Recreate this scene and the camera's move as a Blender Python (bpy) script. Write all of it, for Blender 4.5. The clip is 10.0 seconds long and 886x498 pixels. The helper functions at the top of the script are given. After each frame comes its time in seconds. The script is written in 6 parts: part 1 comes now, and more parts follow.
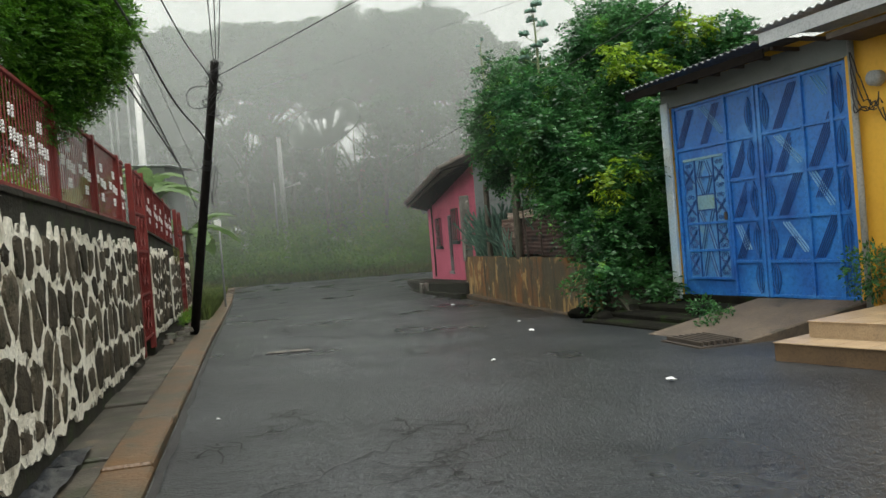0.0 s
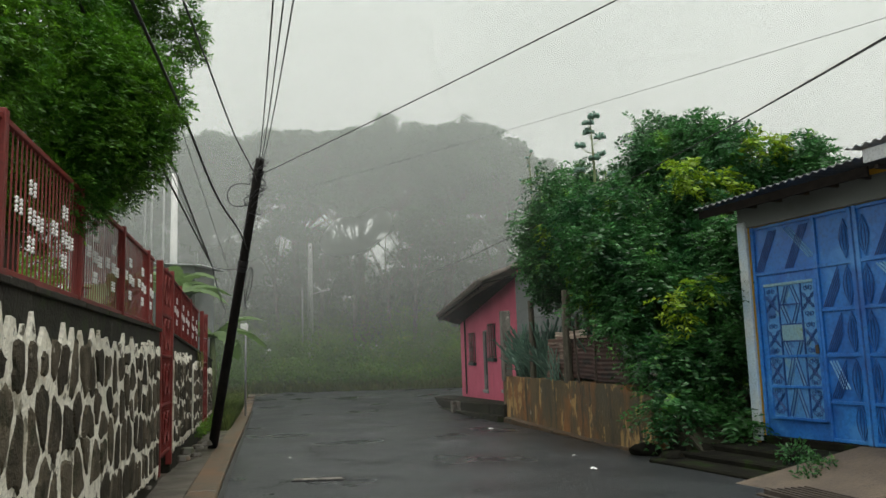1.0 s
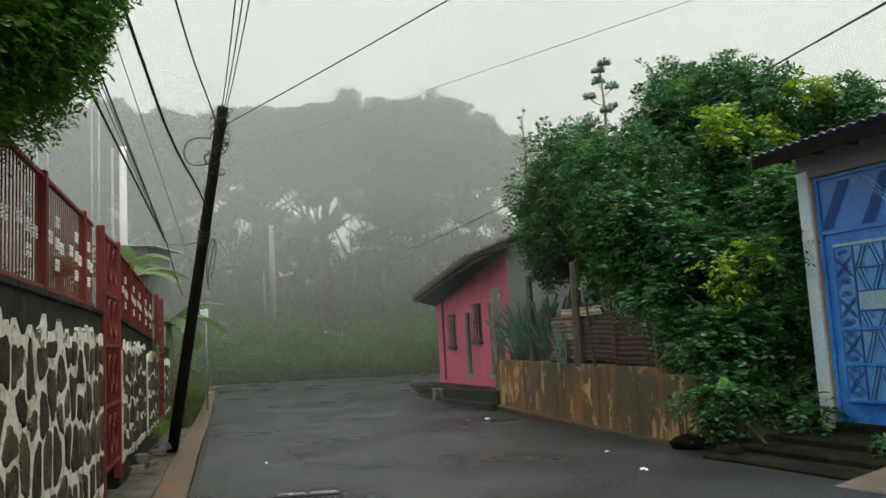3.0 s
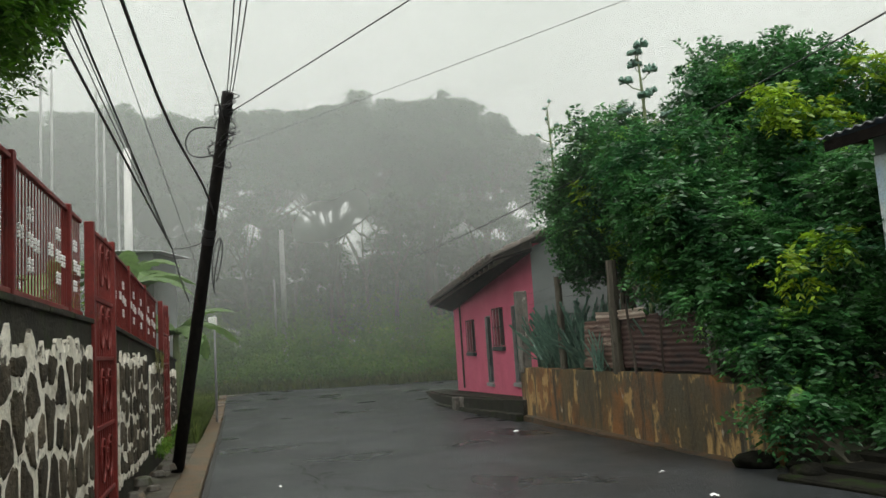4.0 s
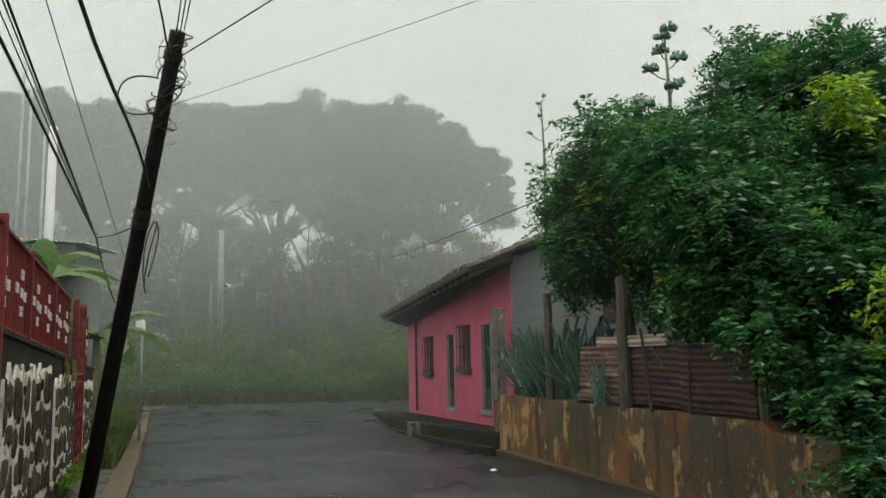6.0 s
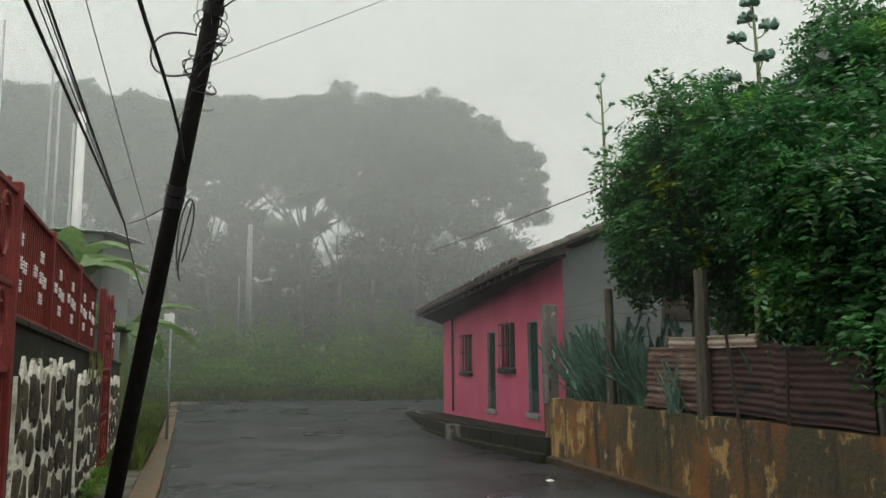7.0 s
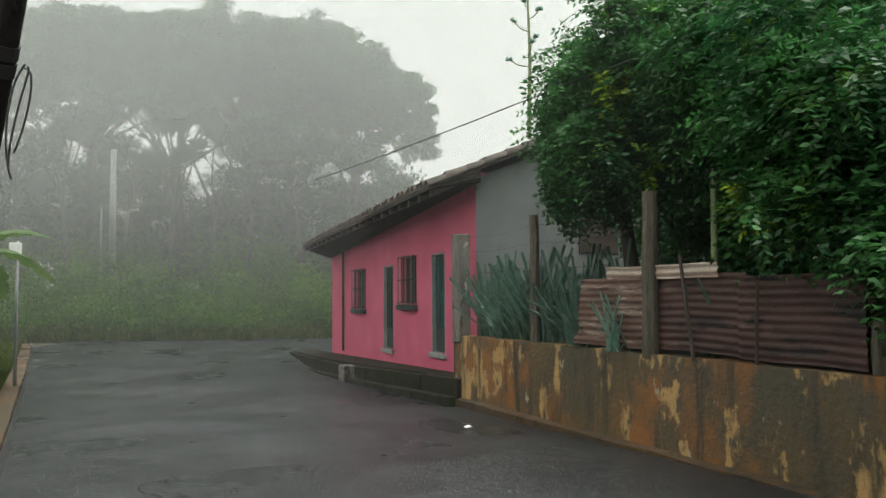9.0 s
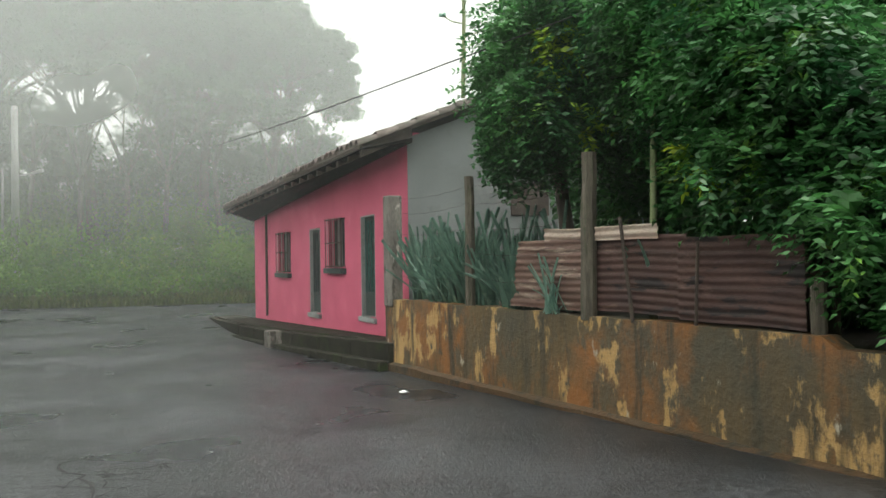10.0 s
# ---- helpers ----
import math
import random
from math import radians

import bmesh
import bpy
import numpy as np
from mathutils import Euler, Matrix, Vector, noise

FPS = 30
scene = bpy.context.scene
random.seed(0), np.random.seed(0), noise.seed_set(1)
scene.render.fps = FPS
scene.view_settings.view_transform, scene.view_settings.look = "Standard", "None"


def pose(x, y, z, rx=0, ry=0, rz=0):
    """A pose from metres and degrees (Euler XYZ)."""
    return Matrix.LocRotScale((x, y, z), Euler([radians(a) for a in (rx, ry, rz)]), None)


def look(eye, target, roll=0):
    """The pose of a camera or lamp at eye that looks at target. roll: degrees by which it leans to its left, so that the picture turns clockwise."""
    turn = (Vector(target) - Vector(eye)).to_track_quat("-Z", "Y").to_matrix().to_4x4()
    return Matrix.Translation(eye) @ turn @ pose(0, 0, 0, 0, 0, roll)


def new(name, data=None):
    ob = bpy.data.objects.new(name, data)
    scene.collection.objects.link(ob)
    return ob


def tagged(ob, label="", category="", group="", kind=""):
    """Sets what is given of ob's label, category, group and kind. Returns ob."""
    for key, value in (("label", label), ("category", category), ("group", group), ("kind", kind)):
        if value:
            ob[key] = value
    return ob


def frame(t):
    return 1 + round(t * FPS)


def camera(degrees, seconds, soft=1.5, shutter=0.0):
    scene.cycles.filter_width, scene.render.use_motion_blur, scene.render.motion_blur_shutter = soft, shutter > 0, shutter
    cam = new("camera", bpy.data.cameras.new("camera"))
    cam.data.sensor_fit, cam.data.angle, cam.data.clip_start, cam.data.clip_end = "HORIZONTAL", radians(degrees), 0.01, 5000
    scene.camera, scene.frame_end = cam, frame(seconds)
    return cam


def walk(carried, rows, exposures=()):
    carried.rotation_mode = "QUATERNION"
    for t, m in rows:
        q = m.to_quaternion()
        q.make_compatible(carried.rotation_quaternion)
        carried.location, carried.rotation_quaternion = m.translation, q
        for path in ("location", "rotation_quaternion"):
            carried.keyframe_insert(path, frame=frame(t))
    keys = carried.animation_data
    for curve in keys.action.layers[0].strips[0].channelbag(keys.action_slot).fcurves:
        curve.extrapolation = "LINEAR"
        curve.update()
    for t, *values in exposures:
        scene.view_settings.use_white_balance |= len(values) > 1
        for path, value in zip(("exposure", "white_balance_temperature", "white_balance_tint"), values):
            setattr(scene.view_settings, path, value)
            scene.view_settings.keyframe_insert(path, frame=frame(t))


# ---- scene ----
cam = camera(58.4, 10.0)
PATH = [
    (0, (1.349, -1.577, 1.504), (1.152, 0.414, 1.487), -4.6),
    (0.5, (1.1, -1.004, 1.556), (0.845, 0.976, 1.681), -2.3),
    (1, (0.771, -0.512, 1.622), (0.535, 1.456, 1.89), -1.8),
    (1.5, (0.568, -0.084, 1.593), (0.37, 1.887, 1.864), -1.4),
    (2, (0.343, 0.5, 1.643), (0.16, 2.472, 1.921), -1.7),
    (2.5, (0.083, 0.952, 1.642), (-0.066, 2.924, 1.942), 0.5),
    (3, (-0.115, 1.532, 1.612), (-0.249, 3.514, 1.838), -3.1),
    (4.5, (-0.686, 3.143, 1.696), (-0.843, 5.121, 1.942), -3.7),
    (5, (-0.915, 3.617, 1.731), (-0.987, 5.601, 1.972), -1.9),
    (5.5, (-1.085, 4.192, 1.77), (-1.08, 6.173, 2.042), -1.1),
    (7, (-1.763, 5.898, 1.816), (-1.826, 7.879, 2.085), -0.4),
    (7.5, (-1.958, 6.302, 1.756), (-2.031, 8.298, 1.852), 1.2),
    (8, (-2.11, 6.856, 1.759), (-2.188, 8.853, 1.848), 0.0),
    (8.5, (-2.255, 7.29, 1.744), (-2.197, 9.285, 1.872), 2.3),
    (9, (-2.231, 7.595, 1.731), (-1.986, 9.577, 1.847), -0.4),
    (9.5, (-2.27, 7.798, 1.729), (-1.967, 9.775, 1.745), -1.5),
    (10, (-2.383, 7.9, 1.737), (-1.941, 9.85, 1.757), -0.8),
]
walk(cam, [(t, look(eye, target, roll)) for t, eye, target, roll in PATH],
     exposures=[(0, 1.25), (0.5, 1.15), (0.9, 0.92), (2, 0.92), (3, 1.04), (4.5, 1.05), (5.2, 1.08), (5.6, 0.92), (7, 0.95), (7.5, 1.26), (8, 1.42), (8.5, 1.15), (9, 1.32), (9.3, 1.6), (10, 1.82)])

# ---- world, sun and exposure ----
world = bpy.data.worlds.new("overcast")
scene.world = world
world.use_nodes = True
wn, wl = world.node_tree.nodes, world.node_tree.links
wn.clear()
sky = wn.new("ShaderNodeTexSky")
sky.sky_type, sky.sun_disc = "NISHITA", False
sky.sun_elevation, sky.sun_rotation = radians(79), radians(149)
sky.dust_density, sky.air_density = 4.0, 1.0
grey = wn.new("ShaderNodeHueSaturation")
grey.inputs["Saturation"].default_value = 0.06
wl.new(sky.outputs[0], grey.inputs["Color"])
cloud = wn.new("ShaderNodeMix")
cloud.data_type = "RGBA"
cloud.inputs[0].default_value = 0.75
cloud.inputs[7].default_value = (6.25, 6.42, 6.0, 1)
wl.new(grey.outputs[0], cloud.inputs[6])
bg = wn.new("ShaderNodeBackground")
bg.inputs["Strength"].default_value = 0.105
wl.new(cloud.outputs[2], bg.inputs["Color"])
wout = wn.new("ShaderNodeOutputWorld")
wl.new(bg.outputs[0], wout.inputs[0])

sun_data = bpy.data.lights.new("sun", "SUN")
sun_data.energy, sun_data.angle, sun_data.color = 1.2, radians(40), (1.0, 0.98, 0.93)
sun = new("sun", sun_data)
sun.matrix_world = look((3, 3, 30), (0, 8, 0))


# ---- materials ----
def material(name, c1, c2, scale=4.0, rough=0.7, bump=0.3, fine=40.0, stain=None, stain_scale=1.2, stain_at=0.55,
             metal=0.0, stretch=(1, 1, 1), island=0.0, rough2=None, object_random=0.0, spec=0.5, soft_edge=0.08, stain2=None, stain2_scale=3.0, stain2_at=0.6, coarse_bump=0.0, stain2_soft=0.05, speck=0.35):
    """Two colours mixed by coarse noise, a fine grain in colour and relief, and blotches of a third colour."""
    m = bpy.data.materials.new(name)
    m.use_nodes = True
    nt = m.node_tree
    n, l = nt.nodes, nt.links
    b = n["Principled BSDF"]
    geo = n.new("ShaderNodeNewGeometry")
    mp = n.new("ShaderNodeMapping")
    mp.inputs["Scale"].default_value = stretch
    l.new(geo.outputs["Position"], mp.inputs["Vector"])

    def noise_tex(sc, det=5.0):
        t = n.new("ShaderNodeTexNoise")
        t.inputs["Scale"].default_value, t.inputs["Detail"].default_value = sc, det
        t.inputs["Roughness"].default_value = 0.64 if det > 5.5 else 0.5
        l.new(mp.outputs[0], t.inputs["Vector"])
        return t.outputs["Fac"]

    def ramp(src, a, c):
        r = n.new("ShaderNodeMapRange")
        r.inputs[1].default_value, r.inputs[2].default_value = a, c
        l.new(src, r.inputs[0])
        return r.outputs[0]

    def mix(fac, a, c):
        x = n.new("ShaderNodeMix")
        x.data_type = "RGBA"
        for sock, val in ((x.inputs[0], fac), (x.inputs[6], a), (x.inputs[7], c)):
            if isinstance(val, (tuple, float, int)):
                sock.default_value = (*val, 1) if isinstance(val, tuple) else val
            else:
                l.new(val, sock)
        return x.outputs[2]

    coarse, grain = noise_tex(scale), noise_tex(fine, 3.0)
    col = mix(ramp(coarse, 0.35, 0.65), tuple(c1), tuple(c2))
    dark = mix(speck, col, (0.0, 0.0, 0.0))
    col = mix(ramp(grain, 0.45, 0.75), col, dark)
    if stain:
        blot = noise_tex(stain_scale, 9.0)
        col = mix(ramp(blot, stain_at, stain_at + soft_edge), col, tuple(stain))
    if stain2:
        blot2 = noise_tex(stain2_scale, 8.0)
        col = mix(ramp(blot2, stain2_at, stain2_at + stain2_soft), col, tuple(stain2))
    for amount, src in ((island, geo.outputs["Random Per Island"]), (object_random, None)):
        if amount:
            if src is None:
                info = n.new("ShaderNodeObjectInfo")
                src = info.outputs["Random"]
            hsv = n.new("ShaderNodeHueSaturation")
            r = n.new("ShaderNodeMapRange")
            r.inputs[3].default_value, r.inputs[4].default_value = 1 - amount, 1 + amount
            l.new(src, r.inputs[0])
            l.new(r.outputs[0], hsv.inputs["Value"])
            l.new(col, hsv.inputs["Color"])
            col = hsv.outputs[0]
    l.new(col, b.inputs["Base Color"])
    r = n.new("ShaderNodeMapRange")
    r.inputs[3].default_value, r.inputs[4].default_value = rough, rough if rough2 is None else rough2
    r.inputs[1].default_value, r.inputs[2].default_value = 0.35, 0.65
    l.new(coarse, r.inputs[0])
    l.new(r.outputs[0], b.inputs["Roughness"])
    b.inputs["Metallic"].default_value = metal
    b.inputs["Specular IOR Level"].default_value = spec
    if bump:
        bp = n.new("ShaderNodeBump")
        bp.inputs["Strength"].default_value, bp.inputs["Distance"].default_value = bump, 0.02
        height = grain
        if coarse_bump:
            mid = noise_tex(fine * 0.2, 6.0)
            summ = n.new("ShaderNodeMath")
            summ.operation = "MULTIPLY_ADD"
            summ.inputs[1].default_value = coarse_bump
            l.new(mid, summ.inputs[0])
            l.new(grain, summ.inputs[2])
            height = summ.outputs[0]
        l.new(height, bp.inputs["Height"])
        l.new(bp.outputs[0], b.inputs["Normal"])
    return m


def plaster_material():
    """Old lime plaster: grey-brown skin, rust-orange bleeding, pale ochre where it has peeled, dark run-off streaks."""
    m = bpy.data.materials.new("peeling_ochre_plaster")
    m.use_nodes = True
    n, l = m.node_tree.nodes, m.node_tree.links
    b = n["Principled BSDF"]
    geo = n.new("ShaderNodeNewGeometry")

    def layer(scale, stretch, lo, hi, detail=8.0, shift=0.0):
        mp, t, r = n.new("ShaderNodeMapping"), n.new("ShaderNodeTexNoise"), n.new("ShaderNodeMapRange")
        mp.inputs["Scale"].default_value, mp.inputs["Location"].default_value = stretch, (shift, shift * 0.7, 0)
        t.inputs["Scale"].default_value, t.inputs["Detail"].default_value, t.inputs["Roughness"].default_value = scale, detail, 0.62
        r.inputs[1].default_value, r.inputs[2].default_value = lo, hi
        l.new(geo.outputs["Position"], mp.inputs["Vector"])
        l.new(mp.outputs[0], t.inputs["Vector"])
        l.new(t.outputs["Fac"], r.inputs[0])
        return r.outputs[0]

    def over(fac, a, c):
        x = n.new("ShaderNodeMix")
        x.data_type = "RGBA"
        l.new(fac, x.inputs[0])
        for sock, val in ((x.inputs[6], a), (x.inputs[7], c)):
            if isinstance(val, tuple):
                sock.default_value = (*val, 1)
            else:
                l.new(val, sock)
        return x.outputs[2]

    peel = layer(2.0, (1, 1, 0.55), 0.545, 0.58, 9.0)
    col = over(layer(1.1, (1, 1, 0.8), 0.4, 0.62), (0.075, 0.066, 0.042), (0.12, 0.082, 0.036))
    col = over(layer(0.9, (1, 1, 0.7), 0.47, 0.6, 6.0, 9.0), col, (0.25, 0.105, 0.028))
    col = over(peel, col, (0.46, 0.29, 0.11))
    col = over(layer(7.0, (1, 1, 0.6), 0.56, 0.66, 6.0, 3.0), col, (0.09, 0.075, 0.048))
    col = over(layer(2.6, (1.6, 1.6, 0.22), 0.53, 0.66, 7.0, 5.0), col, (0.045, 0.04, 0.026))
    col = over(layer(3.6, (1, 1, 0.5), 0.66, 0.7, 8.0, 7.0), col, (0.42, 0.38, 0.3))
    col = over(layer(45.0, (1, 1, 1), 0.55, 0.95, 3.0), col, (0.05, 0.043, 0.028))
    l.new(col, b.inputs["Base Color"])
    b.inputs["Roughness"].default_value = 0.62
    h = n.new("ShaderNodeMath")
    h.operation = "MULTIPLY_ADD"
    h.inputs[1].default_value = -0.5
    l.new(peel, h.inputs[0])
    l.new(layer(14.0, (1, 1, 1), 0.2, 0.8, 8.0), h.inputs[2])
    bp = n.new("ShaderNodeBump")
    bp.inputs["Strength"].default_value, bp.inputs["Distance"].default_value = 0.55, 0.025
    l.new(h.outputs[0], bp.inputs["Height"])
    l.new(bp.outputs[0], b.inputs["Normal"])
    return m


def leaf_material(name, c1, c2, c3, spread=0.35, rough=0.45, scale=0.9):
    """Leaves: colour by clump and leaf by leaf, some light passing through."""
    m = material(name, c1, c2, scale=scale, rough=rough, bump=0, fine=9.0, stain=c3, stain_scale=1.6, stain_at=0.6, island=spread)
    nt = m.node_tree
    n, l = nt.nodes, nt.links
    b = n["Principled BSDF"]
    tr = n.new("ShaderNodeBsdfTranslucent")
    l.new(b.inputs["Base Color"].links[0].from_socket, tr.inputs["Color"])
    mx = n.new("ShaderNodeMixShader")
    mx.inputs[0].default_value = 0.38
    l.new(b.outputs[0], mx.inputs[1])
    l.new(tr.outputs[0], mx.inputs[2])
    l.new(mx.outputs[0], n["Material Output"].inputs["Surface"])
    return m


M_ASPHALT = material("wet_asphalt", (0.026, 0.029, 0.032), (0.042, 0.046, 0.049), scale=0.45, rough=0.26, rough2=0.42, bump=0.85, fine=46, stain=(0.016, 0.018, 0.02), stain_scale=0.8, stain_at=0.54, soft_edge=0.1, stain2=(0.008, 0.009, 0.01), stain2_scale=15.0, stain2_at=0.5, stain2_soft=0.07, coarse_bump=1.4)
M_CRACK = material("crack_filling", (0.01, 0.01, 0.01), (0.02, 0.02, 0.018), scale=8, rough=0.6)
M_EARTH = material("wet_earth", (0.06, 0.045, 0.03), (0.03, 0.035, 0.018), scale=1.5, rough=0.8, bump=0.8, fine=20)
M_KERB = material("stained_kerb", (0.07, 0.056, 0.035), (0.12, 0.062, 0.022), scale=1.6, rough=0.45, bump=0.6, fine=35, stain=(0.05, 0.045, 0.028), stain_scale=2.6, stain_at=0.5, stain2=(0.14, 0.1, 0.06), stain2_scale=5, stain2_at=0.62)
M_SLAB = material("wet_concrete", (0.07, 0.06, 0.045), (0.04, 0.036, 0.026), scale=2, rough=0.45, rough2=0.65, bump=0.5, fine=35, stain=(0.03, 0.034, 0.016), stain_scale=2.4, stain_at=0.54, stain2=(0.11, 0.085, 0.055), stain2_scale=3.5, stain2_at=0.6)
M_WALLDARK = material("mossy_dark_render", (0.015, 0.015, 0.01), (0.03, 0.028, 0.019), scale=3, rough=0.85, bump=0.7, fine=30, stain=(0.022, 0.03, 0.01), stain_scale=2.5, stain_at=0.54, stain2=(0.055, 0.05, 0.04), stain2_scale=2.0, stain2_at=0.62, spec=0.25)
M_STONE = material("basalt_stone", (0.045, 0.038, 0.026), (0.085, 0.072, 0.05), scale=6, rough=0.85, bump=1.0, fine=45, stain=(0.026, 0.025, 0.014), stain_scale=5, stain_at=0.53, object_random=0.5, spec=0.2, stain2=(0.2, 0.185, 0.15), stain2_scale=9, stain2_at=0.63, coarse_bump=1.2)
M_MORTAR = material("white_painted_mortar", (0.8, 0.77, 0.66), (0.66, 0.63, 0.52), scale=5, rough=0.65, bump=0.9, fine=30, stain=(0.07, 0.062, 0.04), stain_scale=6.5, stain_at=0.555, soft_edge=0.05, stain2=(0.34, 0.31, 0.23), stain2_scale=3.0, stain2_at=0.52, stain2_soft=0.15, coarse_bump=1.0)
M_RED = material("red_brown_iron_paint", (0.18, 0.025, 0.02), (0.13, 0.022, 0.018), scale=6, rough=0.5, bump=0.15, fine=50, stain=(0.07, 0.024, 0.018), stain_scale=5, stain_at=0.6, spec=0.3)
M_REDDARK = material("rusted_dark_red", (0.075, 0.014, 0.012), (0.05, 0.012, 0.01), scale=4, rough=0.7, bump=0.4, fine=30, stain=(0.025, 0.014, 0.01), stain_scale=5, stain_at=0.56, spec=0.2)
M_REDSHEET = material("red_sheet_metal", (0.3, 0.042, 0.026), (0.24, 0.035, 0.022), scale=2, rough=0.55, bump=0.15, fine=30, stain=(0.15, 0.032, 0.022), stain_scale=2.5, stain_at=0.58, spec=0.3)
M_WHITE = material("white_enamel", (0.8, 0.8, 0.78), (0.7, 0.7, 0.68), scale=8, rough=0.4, bump=0.05)
M_PINK = material("pink_limewash", (0.62, 0.12, 0.2), (0.55, 0.1, 0.17), scale=1.3, rough=0.75, bump=0.12, fine=18, stain=(0.68, 0.17, 0.25), stain_scale=2.0, stain_at=0.58, stain2=(0.5, 0.09, 0.15), stain2_scale=3.5, stain2_at=0.62, stain2_soft=0.15, soft_edge=0.2, speck=0.07)
M_GREYWALL = material("grey_render", (0.2, 0.22, 0.215), (0.16, 0.175, 0.17), scale=0.9, rough=0.9, bump=0.08, fine=30, speck=0.08, soft_edge=0.2, stain2_soft=0.2, stain=(0.24, 0.25, 0.24), stain_scale=1.2, stain_at=0.6, stain2=(0.1, 0.11, 0.1), stain2_scale=2.0, stain2_at=0.6)
M_TILE = material("old_clay_tile", (0.07, 0.06, 0.05), (0.1, 0.08, 0.065), scale=4, rough=0.75, bump=0.4, fine=25, stain=(0.05, 0.055, 0.035), stain_scale=3, stain_at=0.55, island=0.25, object_random=0.25)
M_TIMBER = material("dark_roof_timber", (0.045, 0.035, 0.028), (0.07, 0.055, 0.04), scale=5, rough=0.8, bump=0.4, fine=30, stretch=(1, 1, 1))
M_POLEWOOD = material("creosoted_pole", (0.01, 0.0095, 0.009), (0.018, 0.016, 0.014), scale=5, rough=0.85, bump=0.5, fine=25, stretch=(3, 3, 0.3), spec=0.15)
M_WOODPOST = material("weathered_post", (0.13, 0.115, 0.085), (0.07, 0.062, 0.046), scale=5, rough=0.85, bump=0.9, fine=22, stretch=(3, 3, 0.5), stain=(0.17, 0.15, 0.115), stain_scale=6, stain_at=0.62, stain2=(0.05, 0.06, 0.028), stain2_scale=4, stain2_at=0.58)
M_CONC = material("pale_concrete_pole", (0.6, 0.6, 0.58), (0.5, 0.51, 0.49), scale=2, rough=0.85, bump=0.2)
M_CABLE = material("black_cable", (0.012, 0.012, 0.013), (0.02, 0.02, 0.02), scale=20, rough=0.5, bump=0)
M_PLASTER = plaster_material()
M_FOOT = material("dirty_wall_foot", (0.06, 0.04, 0.02), (0.1, 0.055, 0.022), scale=1.8, rough=0.6, bump=0.7, fine=25, stain=(0.03, 0.026, 0.016), stain_scale=2.4, stain_at=0.52, stain2=(0.2, 0.11, 0.035), stain2_scale=3.2, stain2_at=0.62)
M_RUST = material("rusty_sheet", (0.085, 0.045, 0.035), (0.05, 0.028, 0.024), scale=2, rough=0.7, bump=0.3, fine=25, stain=(0.15, 0.1, 0.08), stain_scale=1.8, stain_at=0.6, stretch=(0.7, 0.7, 2.5), stain2=(0.02, 0.016, 0.015), stain2_scale=2.2, stain2_at=0.56, metal=0.1)
M_RUSTPALE = material("pale_rusty_sheet", (0.5, 0.43, 0.35), (0.3, 0.2, 0.15), scale=1.6, rough=0.6, bump=0.3, fine=25, stain=(0.12, 0.06, 0.045), stain_scale=2.6, stain_at=0.58, stretch=(0.6, 0.6, 3))
M_RUSTMID = material("half_rusted_sheet", (0.2, 0.12, 0.09), (0.1, 0.055, 0.042), scale=1.8, rough=0.65, bump=0.3, fine=25, stain=(0.36, 0.28, 0.22), stain_scale=1.6, stain_at=0.55, stretch=(0.5, 0.5, 4), stain2=(0.05, 0.028, 0.022), stain2_scale=2.4, stain2_at=0.56)
M_BLUE = material("blue_enamel_steel", (0.024, 0.2, 0.6), (0.018, 0.135, 0.48), scale=1.2, rough=0.42, bump=0.15, fine=20, stain=(0.055, 0.24, 0.6), stain_scale=1.3, stain_at=0.57, stain2=(0.012, 0.085, 0.33), stain2_scale=0.9, stain2_at=0.55, stain2_soft=0.12)
M_BLUEDARK = material("deep_blue_bars", (0.012, 0.055, 0.2), (0.018, 0.085, 0.3), scale=4, rough=0.45, bump=0.1)
M_BLUEPALE = material("worn_pale_blue", (0.2, 0.42, 0.66), (0.12, 0.32, 0.6), scale=2.5, rough=0.5, bump=0.2, stain=(0.5, 0.32, 0.25), stain_scale=2.0, stain_at=0.66)
M_WICKET = material("weathered_blue_door", (0.05, 0.22, 0.56), (0.09, 0.28, 0.55), scale=3, rough=0.5, bump=0.2, stain=(0.14, 0.3, 0.42), stain_scale=3.2, stain_at=0.58, stain2=(0.03, 0.12, 0.34), stain2_scale=2.2, stain2_at=0.58)
M_PLATE = material("worn_green_plate", (0.16, 0.33, 0.42), (0.22, 0.38, 0.44), scale=4, rough=0.5, bump=0.2, stain=(0.16, 0.26, 0.16), stain_scale=4, stain_at=0.56)
M_POSTBLUE = material("pale_post_paint", (0.42, 0.56, 0.68), (0.55, 0.6, 0.6), scale=2.5, rough=0.6, bump=0.2, stain=(0.35, 0.2, 0.14), stain_scale=2.5, stain_at=0.64)
M_YELLOW = material("yellow_house_paint", (0.72, 0.4, 0.035), (0.65, 0.35, 0.03), scale=1.5, rough=0.6, bump=0.15, fine=18, stain=(0.5, 0.27, 0.03), stain_scale=1.5, stain_at=0.62, soft_edge=0.2, speck=0.08)
M_YDARK = material("ochre_dado", (0.4, 0.2, 0.02), (0.34, 0.17, 0.02), scale=2, rough=0.6, bump=0.15)
M_ROOFMETAL = material("zinc_sheet", (0.1, 0.11, 0.12), (0.15, 0.16, 0.16), scale=2, rough=0.5, bump=0.1, metal=0.2)
M_ROOFPALE = material("new_zinc_sheet", (0.5, 0.52, 0.53), (0.42, 0.44, 0.45), scale=2, rough=0.45, bump=0.1, metal=0.2)
